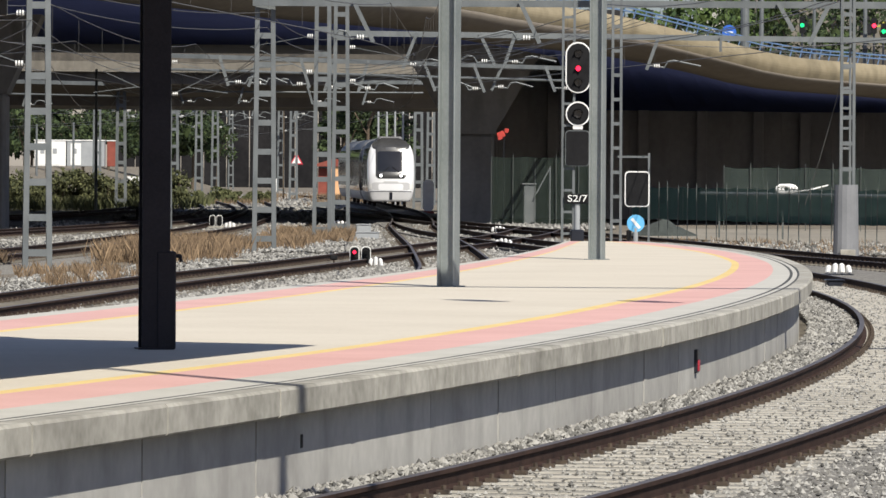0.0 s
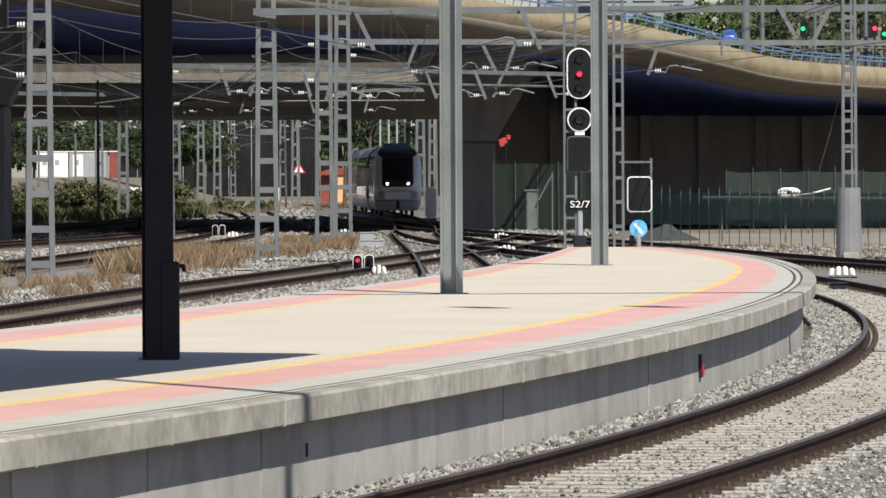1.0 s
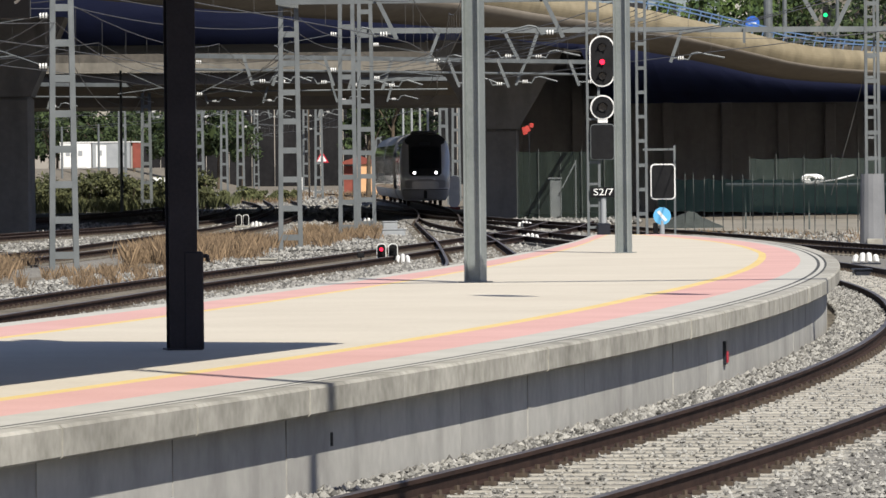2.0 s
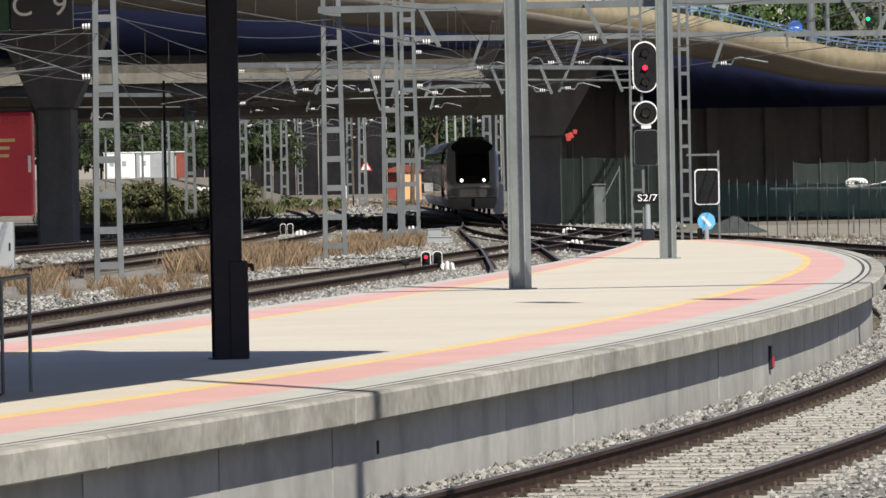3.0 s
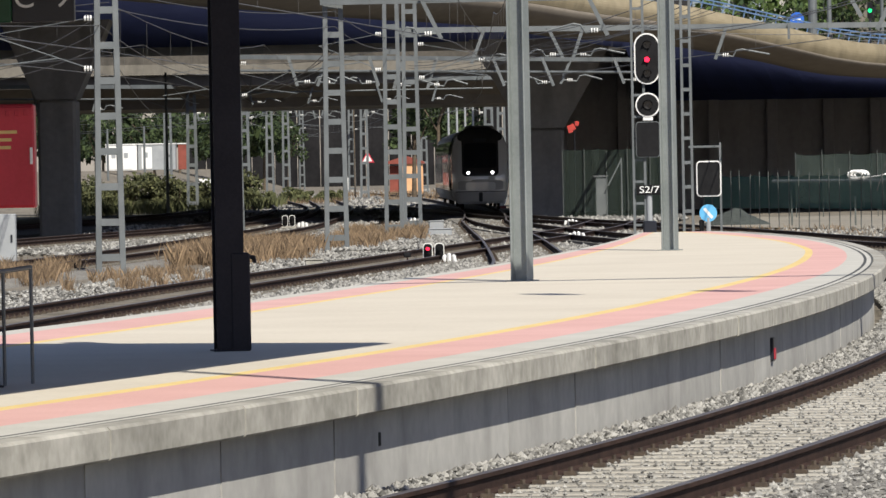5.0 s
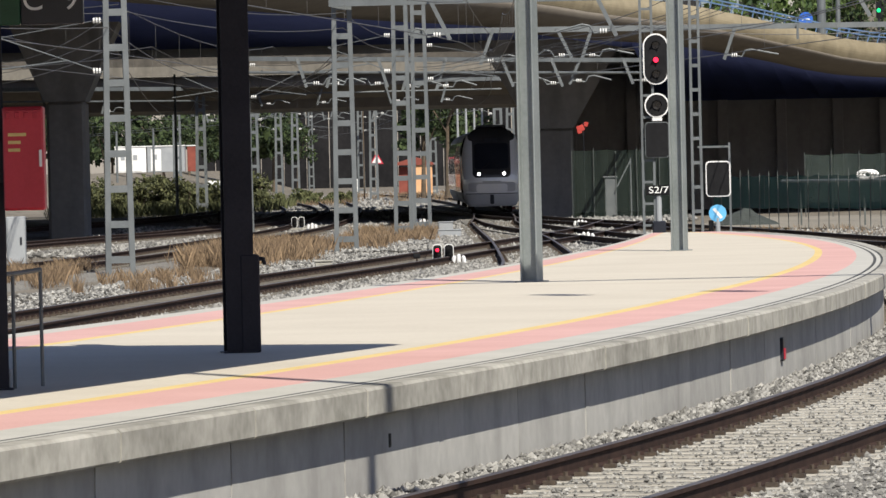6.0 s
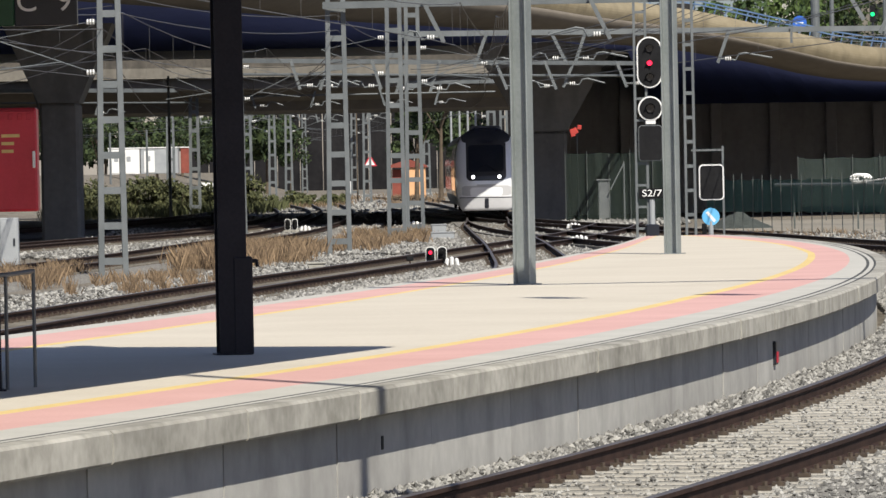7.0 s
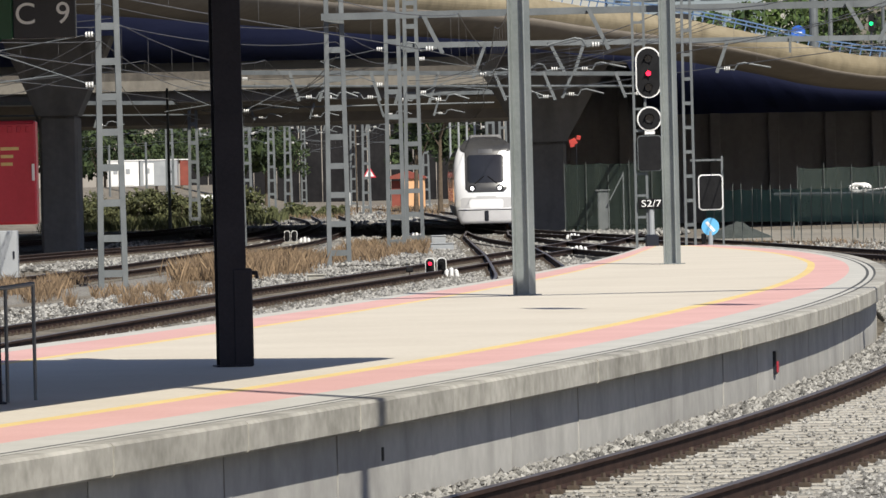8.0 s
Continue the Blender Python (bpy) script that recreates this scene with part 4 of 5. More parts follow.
def limit_marker(x, y, z, n, wide, label):
    """Low bar with rounded white teeth."""
    s = root("limit_marker", label, "track marker", "limit markers", m=pose(x, y, z))
    part("base", made_box((-wide / 2, -0.08, 0), (wide / 2, 0.08, 0.06), 0.01), SIGN_DARK, s)
    for i in range(n):
        k = (i + 0.5) / n - 0.5
        h = 0.30 * (1 - 1.1 * k * k)
        bm = bmesh.new()
        box(bm, (-wide / n * 0.34, -0.06, 0.061), (wide / n * 0.34, 0.06, h), 0.035)
        for v in bm.verts:
            v.co.x += k * wide - k * 0.5 * (v.co.z - 0.06)
        part("tooth", bm, WHITE, s, "white tooth")


limit_marker(2.06, 233, -0.22, 4, 0.6, "low white-toothed limit marker between the rails")
limit_marker(1.85, 191, -0.22, 4, 0.62, "low white-toothed limit marker between the rails")
limit_marker(9.0, 142, -0.2, 4, 0.68, "low white-toothed limit marker beside the track")
limit_marker(-1.62, 150.6, -0.24, 3, 0.42, "low white-toothed limit marker beside the signal")
limit_marker(-8.4, 246, -0.24, 3, 0.5, "low white-toothed limit marker beside the signal")
limit_marker(-4.3, 256, -0.24, 5, 0.9, "low grey-blue toothed limit marker")


def point_box(x, y, w, d, h, material, label, turn=0):
    s = root("point_machine", label, "trackside box", "trackside boxes", m=pose(x, y, -0.22, 0, 0, turn))
    part("case", made_box((-w / 2, -d / 2, 0), (w / 2, d / 2, h), 0.03), material, s)
    part("lid", made_box((-w / 2 - 0.02, -d / 2 - 0.02, h + 0.002), (w / 2 + 0.02, d / 2 + 0.02, h + 0.04), 0.012), material, s)


point_box(-2.58, 212, 0.8, 0.5, 0.22, CABINET, "low grey point machine box between tracks")
point_box(-2.75, 216, 0.5, 0.4, 0.45, CABINET, "grey trackside equipment box")
point_box(-4.75, 146.5, 0.42, 0.4, 0.22, CONCRETE, "small concrete cable box between the rails")
point_box(7.5, 158, 0.75, 0.35, 0.22, CABINET, "pale grey point machine beside the rail", 8)
point_box(8.0, 127.5, 0.35, 0.3, 0.16, SIGN_DARK, "small dark box beside the rail", 8)
point_box(3.35, 139.5, 0.85, 0.3, 0.72, CABINET, "low pale box at the platform end")
point_box(-14.2, 300, 1.1, 0.5, 0.45, MATT_BLACK, "dark equipment box beside the sidings")


def point_stand(x, y):
    s = root("point_stand", "small dark marker on a thin stem", "track marker", m=pose(x, y, -0.3))
    bm = bmesh.new()
    tube(bm, (0, 0, 0), (0, 0, 0.28), 0.02, 6)
    part("stem", bm, RAIL, s)
    part("head", made_box((-0.09, -0.04, 0.28), (0.09, 0.04, 0.40), 0.02), MATT_BLACK, s)


point_stand(-2.62, 150)


def grey_cabinet():
    s = root("relay_cabinet", "tall pale grey relay cabinet on a concrete foot", "cabinet", m=pose(3.72, 269, -0.4))
    part("foot", made_box((-0.32, -0.22, 0), (0.32, 0.22, 0.14), 0.02), CONCRETE, s)
    part("body", made_box((-0.25, -0.17, 0.14), (0.25, 0.17, 1.93), 0.015), CABINET, s)
    part("roof", made_box((-0.34, -0.24, 1.93), (0.29, 0.24, 2.0), 0.015), CABINET, s)
    part("door", made_box((-0.21, -0.185, 0.22), (0.21, -0.171, 1.85), 0.006), CABINET, s)
    f = root("leaning_pole", "thin pale pole leaning between cabinet and fence", "pole", "poles", m=pose(3.72, 268.5, -0.4))
    for name, p, q in (("prop", (0.27, 0, 1.55), (0.86, 0, 2.66)), ("upright", (0.86, 0, 0), (0.86, 0, 2.75))):
        bm = bmesh.new()
        tube(bm, p, q, 0.035, 6)
        part(name, bm, CABINET, f)


grey_cabinet()


def white_cupboard():
    s = root("relay_cabinet", "pale grey cupboard standing in dry weeds beside the sidings", "cabinet", m=pose(-13.55, 166, -0.4))
    part("body", made_box((-0.25, -0.2, 0), (0.25, 0.2, 1.5), 0.02), CABINET, s)
    part("door", made_box((-0.21, -0.215, 0.1), (0.21, -0.201, 1.42), 0.006), CABINET, s)
    part("handle", made_box((0.12, -0.24, 0.75), (0.17, -0.216, 0.95), 0.003), SIGN_DARK, s)
    s = root("trackside_cabinet", "white trackside cabinet with a rounded top", "cabinet", m=pose(-0.85, 352, -0.4))
    part("body", slab(0.62, 1.75, 0.24, -0.2, 0.2, 0, 1.1), WHITE, s)
    part("plinth", made_box((-0.33, -0.22, 0), (0.33, 0.22, 0.22), 0.02), BRICK_RED, s)


white_cupboard()


def pedestal():
    s = root("mast_pedestal", "tall grey concrete pedestal under a lattice mast", "pedestal", m=pose(11.72, 181.6, -0.4))
    bm = bmesh.new()
    bmesh.ops.create_cone(bm, cap_ends=True, segments=16, radius1=0.38, radius2=0.34, depth=2.2, matrix=Matrix.Translation((0, 0, 1.1)))
    part("block", bm, PEDESTAL, s)
    part("footing", made_box((-0.2, -0.55, 0), (0.25, -0.36, 0.32), 0.02), CONCRETE, s)


pedestal()


# ---- fences ----
def panel_fence(name, label, a, b, height, gap, net_lo, net_hi, material, every=2.0):
    f = root(name, label, "fence", "site fences", kind="structure")
    a, b = Vector((*a, -0.4)), Vector((*b, -0.4))
    n = max(1, round((b - a).length / gap))
    for i in range(n + 1):
        p = a.lerp(b, i / n)
        bm = bmesh.new()
        tube(bm, (0, 0, 0), (random.uniform(-0.04, 0.04), 0, height + random.uniform(-0.05, 0.15)), 0.016, 6)
        part("post", bm, FENCE_POST, f).location = p
    d = (b - a).normalized()
    s = Vector((-d.y, d.x, 0)) * 0.04
    m = max(1, round((b - a).length / every))
    for i in range(m):
        p, q = a.lerp(b, i / m), a.lerp(b, (i + 1) / m)
        bm = bmesh.new()
        k = 6
        rows = []
        for j in range(k + 1):
            w = p.lerp(q, j / k) + s * (1 + 0.5 * random.random())
            sag = 0.05 * math.sin(math.pi * j / k) + random.uniform(0, 0.03)
            rows.append([bm.verts.new(w + Vector((0, 0, 0.4 + net_lo + sag * 0.6))), bm.verts.new(w + Vector((0, 0, 0.4 + net_hi - sag)))])
        for r0, r1 in zip(rows, rows[1:]):
            bm.faces.new((r0[0], r1[0], r1[1], r0[1]))
        bmesh.ops.solidify(bm, geom=bm.faces, thickness=0.008)
        part("net", bm, material, f, "green shade netting")


FENCE_POST = mat("fence_post", (0.05, 0.06, 0.055), (0.09, 0.10, 0.095), 3, 0.7, 0.1)
NET_GREY = mat("grey_green_net", (0.07, 0.10, 0.09), (0.11, 0.145, 0.125), 0.5, 0.9, 0.2, 0, 10)
NET_GREY.node_tree.nodes["Principled BSDF"].inputs["Alpha"].default_value = 0.6
NET_PALE = mat("pale_green_net", (0.055, 0.085, 0.07), (0.095, 0.13, 0.105), 0.7, 0.9, 0.3, 0, 9, stretch=(3, 3, 0.5))
NET_PALE.node_tree.nodes["Principled BSDF"].inputs["Alpha"].default_value = 0.62
panel_fence("site_fence", "dark green netted site fence on thin posts", (6.8, 226), (17.5, 188), 2.1, 1.1, 0.42, 1.62, GREEN_NET)
panel_fence("rear_fence", "grey-green netted fence further back on site", (11.6, 258), (30, 246), 2.8, 1.3, 0.3, 2.35, NET_GREY)
panel_fence("pier_fence", "grey-green netted fence beside the pier", (2.05, 267), (6.6, 262), 3.1, 1.5, -0.3, 2.75, NET_PALE)


def barrier_pipe():
    s = root("site_barrier", "long pale horizontal barrier rail behind the fence", "barrier", m=pose(0, 0, 0))
    bm = bmesh.new()
    tube(bm, (9.4, 228, 1.36), (22, 205, 1.3), 0.06, 8)
    part("rail", bm, CABINET, s)
    for i in range(6):
        p = Vector((9.4, 228, 0)).lerp(Vector((22, 205, 0)), (i + 0.3) / 6)
        part("leg", made_box((p.x - 0.03, p.y - 0.03, -0.4), (p.x + 0.03, p.y + 0.03, 1.3)), FENCE_POST, s)
    c = root("cable_coil", "white coiled hose lying over the barrier", "hose", m=pose(12.1, 222.4, 1.55))
    bm = bmesh.new()
    for k in range(3):
        pts = [(0.25 * math.cos(a / 8 * math.pi) + 0.12 * k, 0.03 * k, 0.14 * math.sin(a / 8 * math.pi)) for a in range(17)]
        wire(bm, pts, 0.05, 6)
    wire(bm, [(0.4, 0, -0.1), (0.9, 0, -0.04), (1.6, 0, 0.14)], 0.03, 6)
    part("coil", bm, WHITE, c)


barrier_pipe()


def sand_yard():
    bm = bmesh.new()
    pts = [(6.2, 232), (18.5, 184), (46, 180), (46, 262), (8.5, 262)]
    bm.faces.new([bm.verts.new((x, y, -0.25)) for x, y in pts])
    tagged(part("yard", bm, SAND), "pale sandy building-site ground", "ground", kind="structure")
    s = root("soil_heap", "dark heap of soil behind the fence", "heap", m=pose(8.2, 233, -0.3))
    bm = bmesh.new()
    bmesh.ops.create_grid(bm, x_segments=24, y_segments=24, size=1.5)
    for v in bm.verts:
        r = math.hypot(v.co.x / 1.25, v.co.y)
        v.co.z = max(-0.1, 0.72 * (1 - r * 0.92) + 0.07 * noise.noise(v.co * 3))
    part("soil", bm, TARP, s)


sand_yard()


def rubble():
    stones("rubble", "pale rubble along the foot of the pier fence", 1500, lambda r: (1.0 + 6 * r.rand(), 258 + 8 * r.rand(), -0.3 + 0.1 * r.rand()), 0.16)
    stones("yard_rubble", "pale stones along the site fence", 1600, lambda r: (6 + 9 * r.rand(), 184 + 30 * r.rand(), -0.3 + 0.05 * r.rand()), 0.10)


rubble()


def red_flag():
    s = root("warning_flag", "bright red warning flag on a thin dark pole", "flag", m=pose(2.5, 273, -0.4))
    for cx, cz, w, h, a in ((-0.02, 3.88, 0.10, 0.34, -12), (0.12, 4.0, 0.11, 0.28, -28), (0.23, 4.18, 0.09, 0.20, 10)):
        part("cloth", made_box((-w, -0.02, 0.0), (w, 0.02, h), 0.015, pose(cx, 0.012 * cx, cz, 0, a, 0)), RED_FLAG, s)
    bm = bmesh.new()
    tube(bm, (0.14, 0.03, 0), (0.14, 0.03, 4.4), 0.02, 6)
    part("pole", bm, SIGN_DARK, s)


RED_FLAG = mat("bright_red", (0.30, 0.022, 0.018), (0.46, 0.045, 0.03), 3, 0.6, 0.1)
red_flag()


# ---- overhead line ----
def portal(label, a, b, z, brackets, low=None, thick=0.10):
    t = root("portal_beam", label, "catenary beam", "portal beams")
    bm = bmesh.new()
    bar(bm, (a[0], a[1], z), (b[0], b[1], z), thick * 1.6, thick * 2)
    part("beam", bm, GALV, t)
    if low is not None:
        bm = bmesh.new()
        tube(bm, (a[0], a[1], low), (b[0], b[1], low), 0.05, 8)
        part("lower_tube", bm, GALV, t)
    for x, drop, lean, reach in brackets:
        k = (x - a[0]) / (b[0] - a[0])
        y = a[1] + (b[1] - a[1]) * k
        bm = bmesh.new()
        bar(bm, (x, y - 0.15, z + 0.05), (x + lean, y - 0.15, z - drop), 0.08, 0.12)
        part("drop_post", bm, GALV, t)
        if reach:
            s = 1 if reach > 0 else -1
            bm = bmesh.new()
            q = Vector((x + lean, y - 0.15, z - drop + 0.15))
            wire(bm, [q, q + Vector((s * 0.25, 0, 0.0)), q + Vector((s * 0.65, 0, -0.06)), q + Vector((s * 0.78, 0, 0.16)), q + Vector((s * 1.0, 0, 0.20)), q + Vector((reach, 0, 0.0))], 0.035, 6)
            part("steady_arm", bm, GALV, t)
            bm = bmesh.new()
            for i in range(3):
                bmesh.ops.create_cone(bm, cap_ends=True, segments=10, radius1=0.075, radius2=0.075, depth=0.04, matrix=Matrix.Translation(q + Vector((s * (0.30 + 0.08 * i), 0, 0))) @ Matrix.Rotation(math.pi / 2, 4, "Y"))
            part("insulator", bm, PORCELAIN, t, "pale ribbed insulator")


portal("long grey steel portal beam across the tracks", (-5.6, 182.6), (16, 181.4), 7.02, ((-2.65, 1.15, 0.58, -1.2), (2.2, 1.15, 0.58, -1.8), (9.7, 0.75, 0.45, 0), (11.2, 1.15, -0.6, 0)))
portal("long grey steel portal beam across the tracks", (-4.1, 226), (20, 234), 7.08, ((-1.0, 1.25, -0.5, 1.8), (1.3, 1.1, 0.55, -1.3), (2.6, 1.1, -0.4, 1.9), (7.9, 1.2, -0.45, 2.0), (10.2, 0.5, 0.0, 0)), None)
portal("grey steel portal beam in front of the viaduct", (-10.6, 236), (6.2, 262), 6.42, ((-8.6, 1.1, 0.35, 1.5), (-7.2, 1.1, -0.35, 1.5), (-5.6, 1.1, 0.35, -1.5), (-4.3, 1.2, -0.4, 1.6), (-3.0, 1.2, -0.4, 1.6), (-0.8, 1.1, 0.45, 1.5), (1.2, 1.1, 0.45, -1.4), (2.4, 1.0, -0.45, 1.7), (4.2, 1.0, 0.4, 1.5)), 5.9, 0.085)
portal("far grey steel portal beam", (-19.2, 362), (-1.2, 362), 7.2, ((-15.5, 1.3, 0.4, 1.6), (-11.5, 1.3, -0.4, 1.7), (-8.0, 1.3, 0.4, 1.6), (-4.3, 1.3, -0.4, 1.8)), 6.6, 0.11)
portal("far grey steel portal beam", (-17.6, 403), (-1.2, 396), 7.3, ((-14.5, 1.4, 0.4, 1.6), (-9.5, 1.4, -0.4, 1.7), (-6.0, 1.4, 0.4, 1.6)), 6.5, 0.12)
portal("far grey steel portal beam", (-20.0, 500), (-9, 470), 7.6, ((-17.5, 1.4, 0.4, 1.6), (-14.5, 1.4, -0.4, 1.7), (-11.5, 1.4, 0.4, 1.6)), 6.8, 0.13)
portal("far grey steel portal beam", (-30, 345), (-18.5, 362), 7.0, ((-27, 1.4, 0.4, 1.6), (-23.5, 1.4, -0.4, 1.7)), 6.3, 0.11)


portal("far grey steel portal beam", (-24, 436), (-2.2, 430), 7.9, ((-20.5, 1.6, 0.4, 1.6), (-16.5, 1.5, -0.4, 1.7), (-12.8, 1.6, 0.4, 1.6), (-9.0, 1.5, -0.4, 1.8), (-5.2, 1.5, 0.4, 1.6)), 7.2, 0.10)
portal("far grey steel portal beam", (-32, 545), (-8, 560), 8.3, ((-28, 1.8, 0.4, 1.8), (-23, 1.7, -0.4, 1.9), (-18, 1.8, 0.4, 1.8), (-13, 1.7, -0.4, 1.9)), 7.4, 0.12)
lattice_mast(-24.2, 436, -0.4, 9.5, 0.66, 0.5, 0, 1.0, "distant grey lattice steel mast", 0.15, 0.09)
lattice_mast(-8.1, 560, -0.4, 10, 0.72, 0.5, 0, 1.1, "distant grey lattice steel mast", 0.17, 0.1)


def side_bracket(x, y, z, reach, label):
    """Cantilever bracket on a mast: tie, strut, arm and insulators."""
    t = root("cantilever", label, "catenary bracket", "cantilevers", m=pose(x, y, z))
    s = 1 if reach > 0 else -1
    for name, a, b, r in (("tie", (0, -0.12, 1.3), (reach * 0.85, -0.12, 0.9), 0.010), ("strut", (0, -0.12, 0.0), (reach * 0.85, -0.12, 0.9), 0.016), ("arm", (reach * 0.3, -0.12, 0.32), (reach, -0.12, 0.1), 0.018)):
        bm = bmesh.new()
        tube(bm, a, b, r, 6)
        part(name, bm, GALV, t)
    for q in ((0.12 * s, -0.12, 1.27), (0.14 * s, -0.12, 0.06)):
        bm = bmesh.new()
        for i in range(3):
            bmesh.ops.create_cone(bm, cap_ends=True, segments=8, radius1=0.07, radius2=0.07, depth=0.04, matrix=Matrix.Translation(Vector(q) + Vector((s * 0.07 * i, 0, 0))) @ Matrix.Rotation(math.pi / 2, 4, "Y"))
        part("insulator", bm, PORCELAIN, t, "pale ribbed insulator")


for mx, my, bz, left, right in ((-9.75, 150, 4.6, -3.0, 0), (-4.12, 212, 5.4, -2.6, 0), (-3.75, 226, 5.3, 0, 2.6), (-18.7, 362, 5.4, -3, 3), (-17.4, 403, 5.4, -3, 3), (-19.6, 500, 5.4, -3, 0), (-18.4, 503, 5.4, 0, 3), (-14.6, 560, 5.5, 0, 3), (-25, 734, 5.6, -3, 3), (-10.6, 236, 4.9, -2.4, 2.2), (-1.6, 395, 5.4, -2.5, 0)):
    for reach in (left, right):
        if reach:
            side_bracket(mx + (0.24 if reach > 0 else -0.24), my + 0.03, bz, reach, "grey catenary cantilever bracket with pale insulators")


def overhead(label, fx, y0, y1, span, z=5.45):
    """Contact wire, sagging messenger and droppers over one track."""
    t = root("overhead_wire", label, "overhead wire", "overhead wires")
    bm = bmesh.new()
    wire(bm, [(fx(y), y, z) for y in np.arange(y0, y1, 8.0)], 0.012, 4)
    part("contact_wire", bm, WIRE, t)
    bm = bmesh.new()
    drops = bmesh.new()
    last = None
    for y in np.arange(y0, y1, span / 8):
        k = ((y - y0) / span) % 1.0
        h = z + 0.75 + 0.5 * (2 * k - 1) ** 2
        p = (fx(y), y, h)
        if last:
            tube(bm, last, p, 0.012, 4)
        last = p
        tube(drops, (fx(y), y, z), p, 0.004, 4)
    part("messenger", bm, WIRE, t)
    tagged(part("dropper", drops, WIRE, t), kind="stuff")


WIRE = mat("wire", (0.09, 0.088, 0.085), (0.16, 0.155, 0.15), 3, 0.5, 0.0, 0.3)
overhead("thin overhead wires above the arrival track", lambda y: train_x(max(245, y)) + 0.0004 * max(0, 245 - y) * 30, 130, 640, 56)
overhead("thin overhead wires above the siding", siding_x, 70, 200, 50)
overhead("thin overhead wires above the far siding", lambda y: -8.9 - 0.00035 * (y - 250) ** 2, 120, 560, 54)
overhead("thin overhead wires above the far siding", lambda y: -12.4 - 0.0004 * (y - 270) ** 2, 170, 600, 54)
overhead("thin overhead wires above the curved track", track_x, 120, 196, 50)
overhead("thin overhead wires above the outer track", lambda y: 11.4 - (y - 150) * 0.12, 110, 250, 50)


def feeder(label, pts, r=0.011):
    t = root("feeder_cable", label, "cable", "feeder cables")
    bm = bmesh.new()
    for a, b in zip(pts, pts[1:]):
        a, b = Vector(a), Vector(b)
        ps = []
        for i in range(13):
            k = i / 12
            p = a.lerp(b, k)
            p.z -= 0.0016 * (a - b).length ** 1.3 * 4 * k * (1 - k) + 0.12 * 4 * k * (1 - k)
            ps.append(p)
        wire(bm, ps, r, 5)
    part("cable", bm, WIRE, t)


feeder("sagging feeder cable between the masts", [(-13.5, 120, 6.6), (-9.9, 150, 6.6), (-5.2, 183, 6.75), (-3.9, 226, 6.9)])
feeder("sagging feeder cable between the masts", [(-9.6, 150, 6.1), (-5.2, 183, 6.3), (-4.1, 212, 6.2), (-10.6, 236, 6.2)])
feeder("sagging feeder cable between the masts", [(-16, 110, 5.8), (-9.9, 150, 5.7), (-10.6, 236, 6.0), (-18.7, 362, 7.4)])
feeder("sagging cable to the far masts", [(-9.8, 150, 5.3), (-18.7, 362, 6.9), (-19.6, 500, 7.4)])
feeder("cross cable between the masts", [(-3.8, 226, 5.8), (-0.5, 200, 6.1), (4.9, 180, 6.6)])
feeder("cross cable between the masts", [(-3.8, 226, 6.2), (0.5, 260, 6.7), (6.0, 288, 6.9)])
feeder("cross cable to the pedestal mast", [(4.98, 180, 5.9), (11.7, 181.6, 5.9), (24, 184, 5.8)])
for i in range(5):
    feeder("thin cross cable over the junction", [(-4.6 + 0.25 * i, 240 - 3 * i, 5.3 + 0.16 * i), (0.4 + 0.35 * i, 214, 5.9 + 0.14 * i), (5.0 + 0.4 * i, 186, 6.75)], 0.009)
for i in range(3):
    feeder("thin cable along the sidings", [(-19 - i, 215, 6.2 - 0.35 * i), (-9.9, 150.5, 6.0 - 0.4 * i)], 0.01)
    feeder("thin cable towards the far sidings", [(-5.2, 183.5, 5.9 - 0.3 * i), (-12.5 - 2 * i, 300, 7.0 - 0.3 * i), (-17.4 - i, 402, 7.0)], 0.013)
feeder("slack stay cable on the pedestal mast", [(11.6, 181.6, 5.0), (10.6, 183, 1.2)], 0.012)
feeder("sagging cable over the sidings", [(-24, 180, 7.0), (-9.8, 152, 6.3)])
feeder("sagging cable over the sidings", [(-24, 184, 5.6), (-9.8, 152, 5.0)])


def plain_pole(x, y, h, r, material, label, z=-0.4):
    t = root("pole", label, "pole", "poles", m=pose(x, y, z))
    bm = bmesh.new()
    tube(bm, (0, 0, 0), (0, 0, h), r, 10, r * 0.8)
    part("shaft", bm, material, t)
    part("base", made_box((-r * 1.6, -r * 1.6, 0), (r * 1.6, r * 1.6, 0.06), 0.01), material, t)


plain_pole(-19.2, 345, 8.0, 0.09, GALV, "thin grey steel pole beside the sidings")
plain_pole(-17.1, 380, 8.2, 0.13, GALV, "pale steel pole beside the sidings")
plain_pole(-28.6, 520, 7.0, 0.12, GALV, "distant pale steel pole")
plain_pole(-33.2, 560, 6.6, 0.12, GALV, "distant pale steel pole")
plain_pole(-36.5, 560, 6.4, 0.12, GALV, "distant pale steel pole")
plain_pole(-12.3, 480, 8.0, 0.06, BARK, "distant thin wooden pole")
for i in range(4):
    plain_pole(-4.4 + 0.5 * i, 420 + 8 * i, 7.2, 0.09, CABINET, "slim pale pole behind the train")


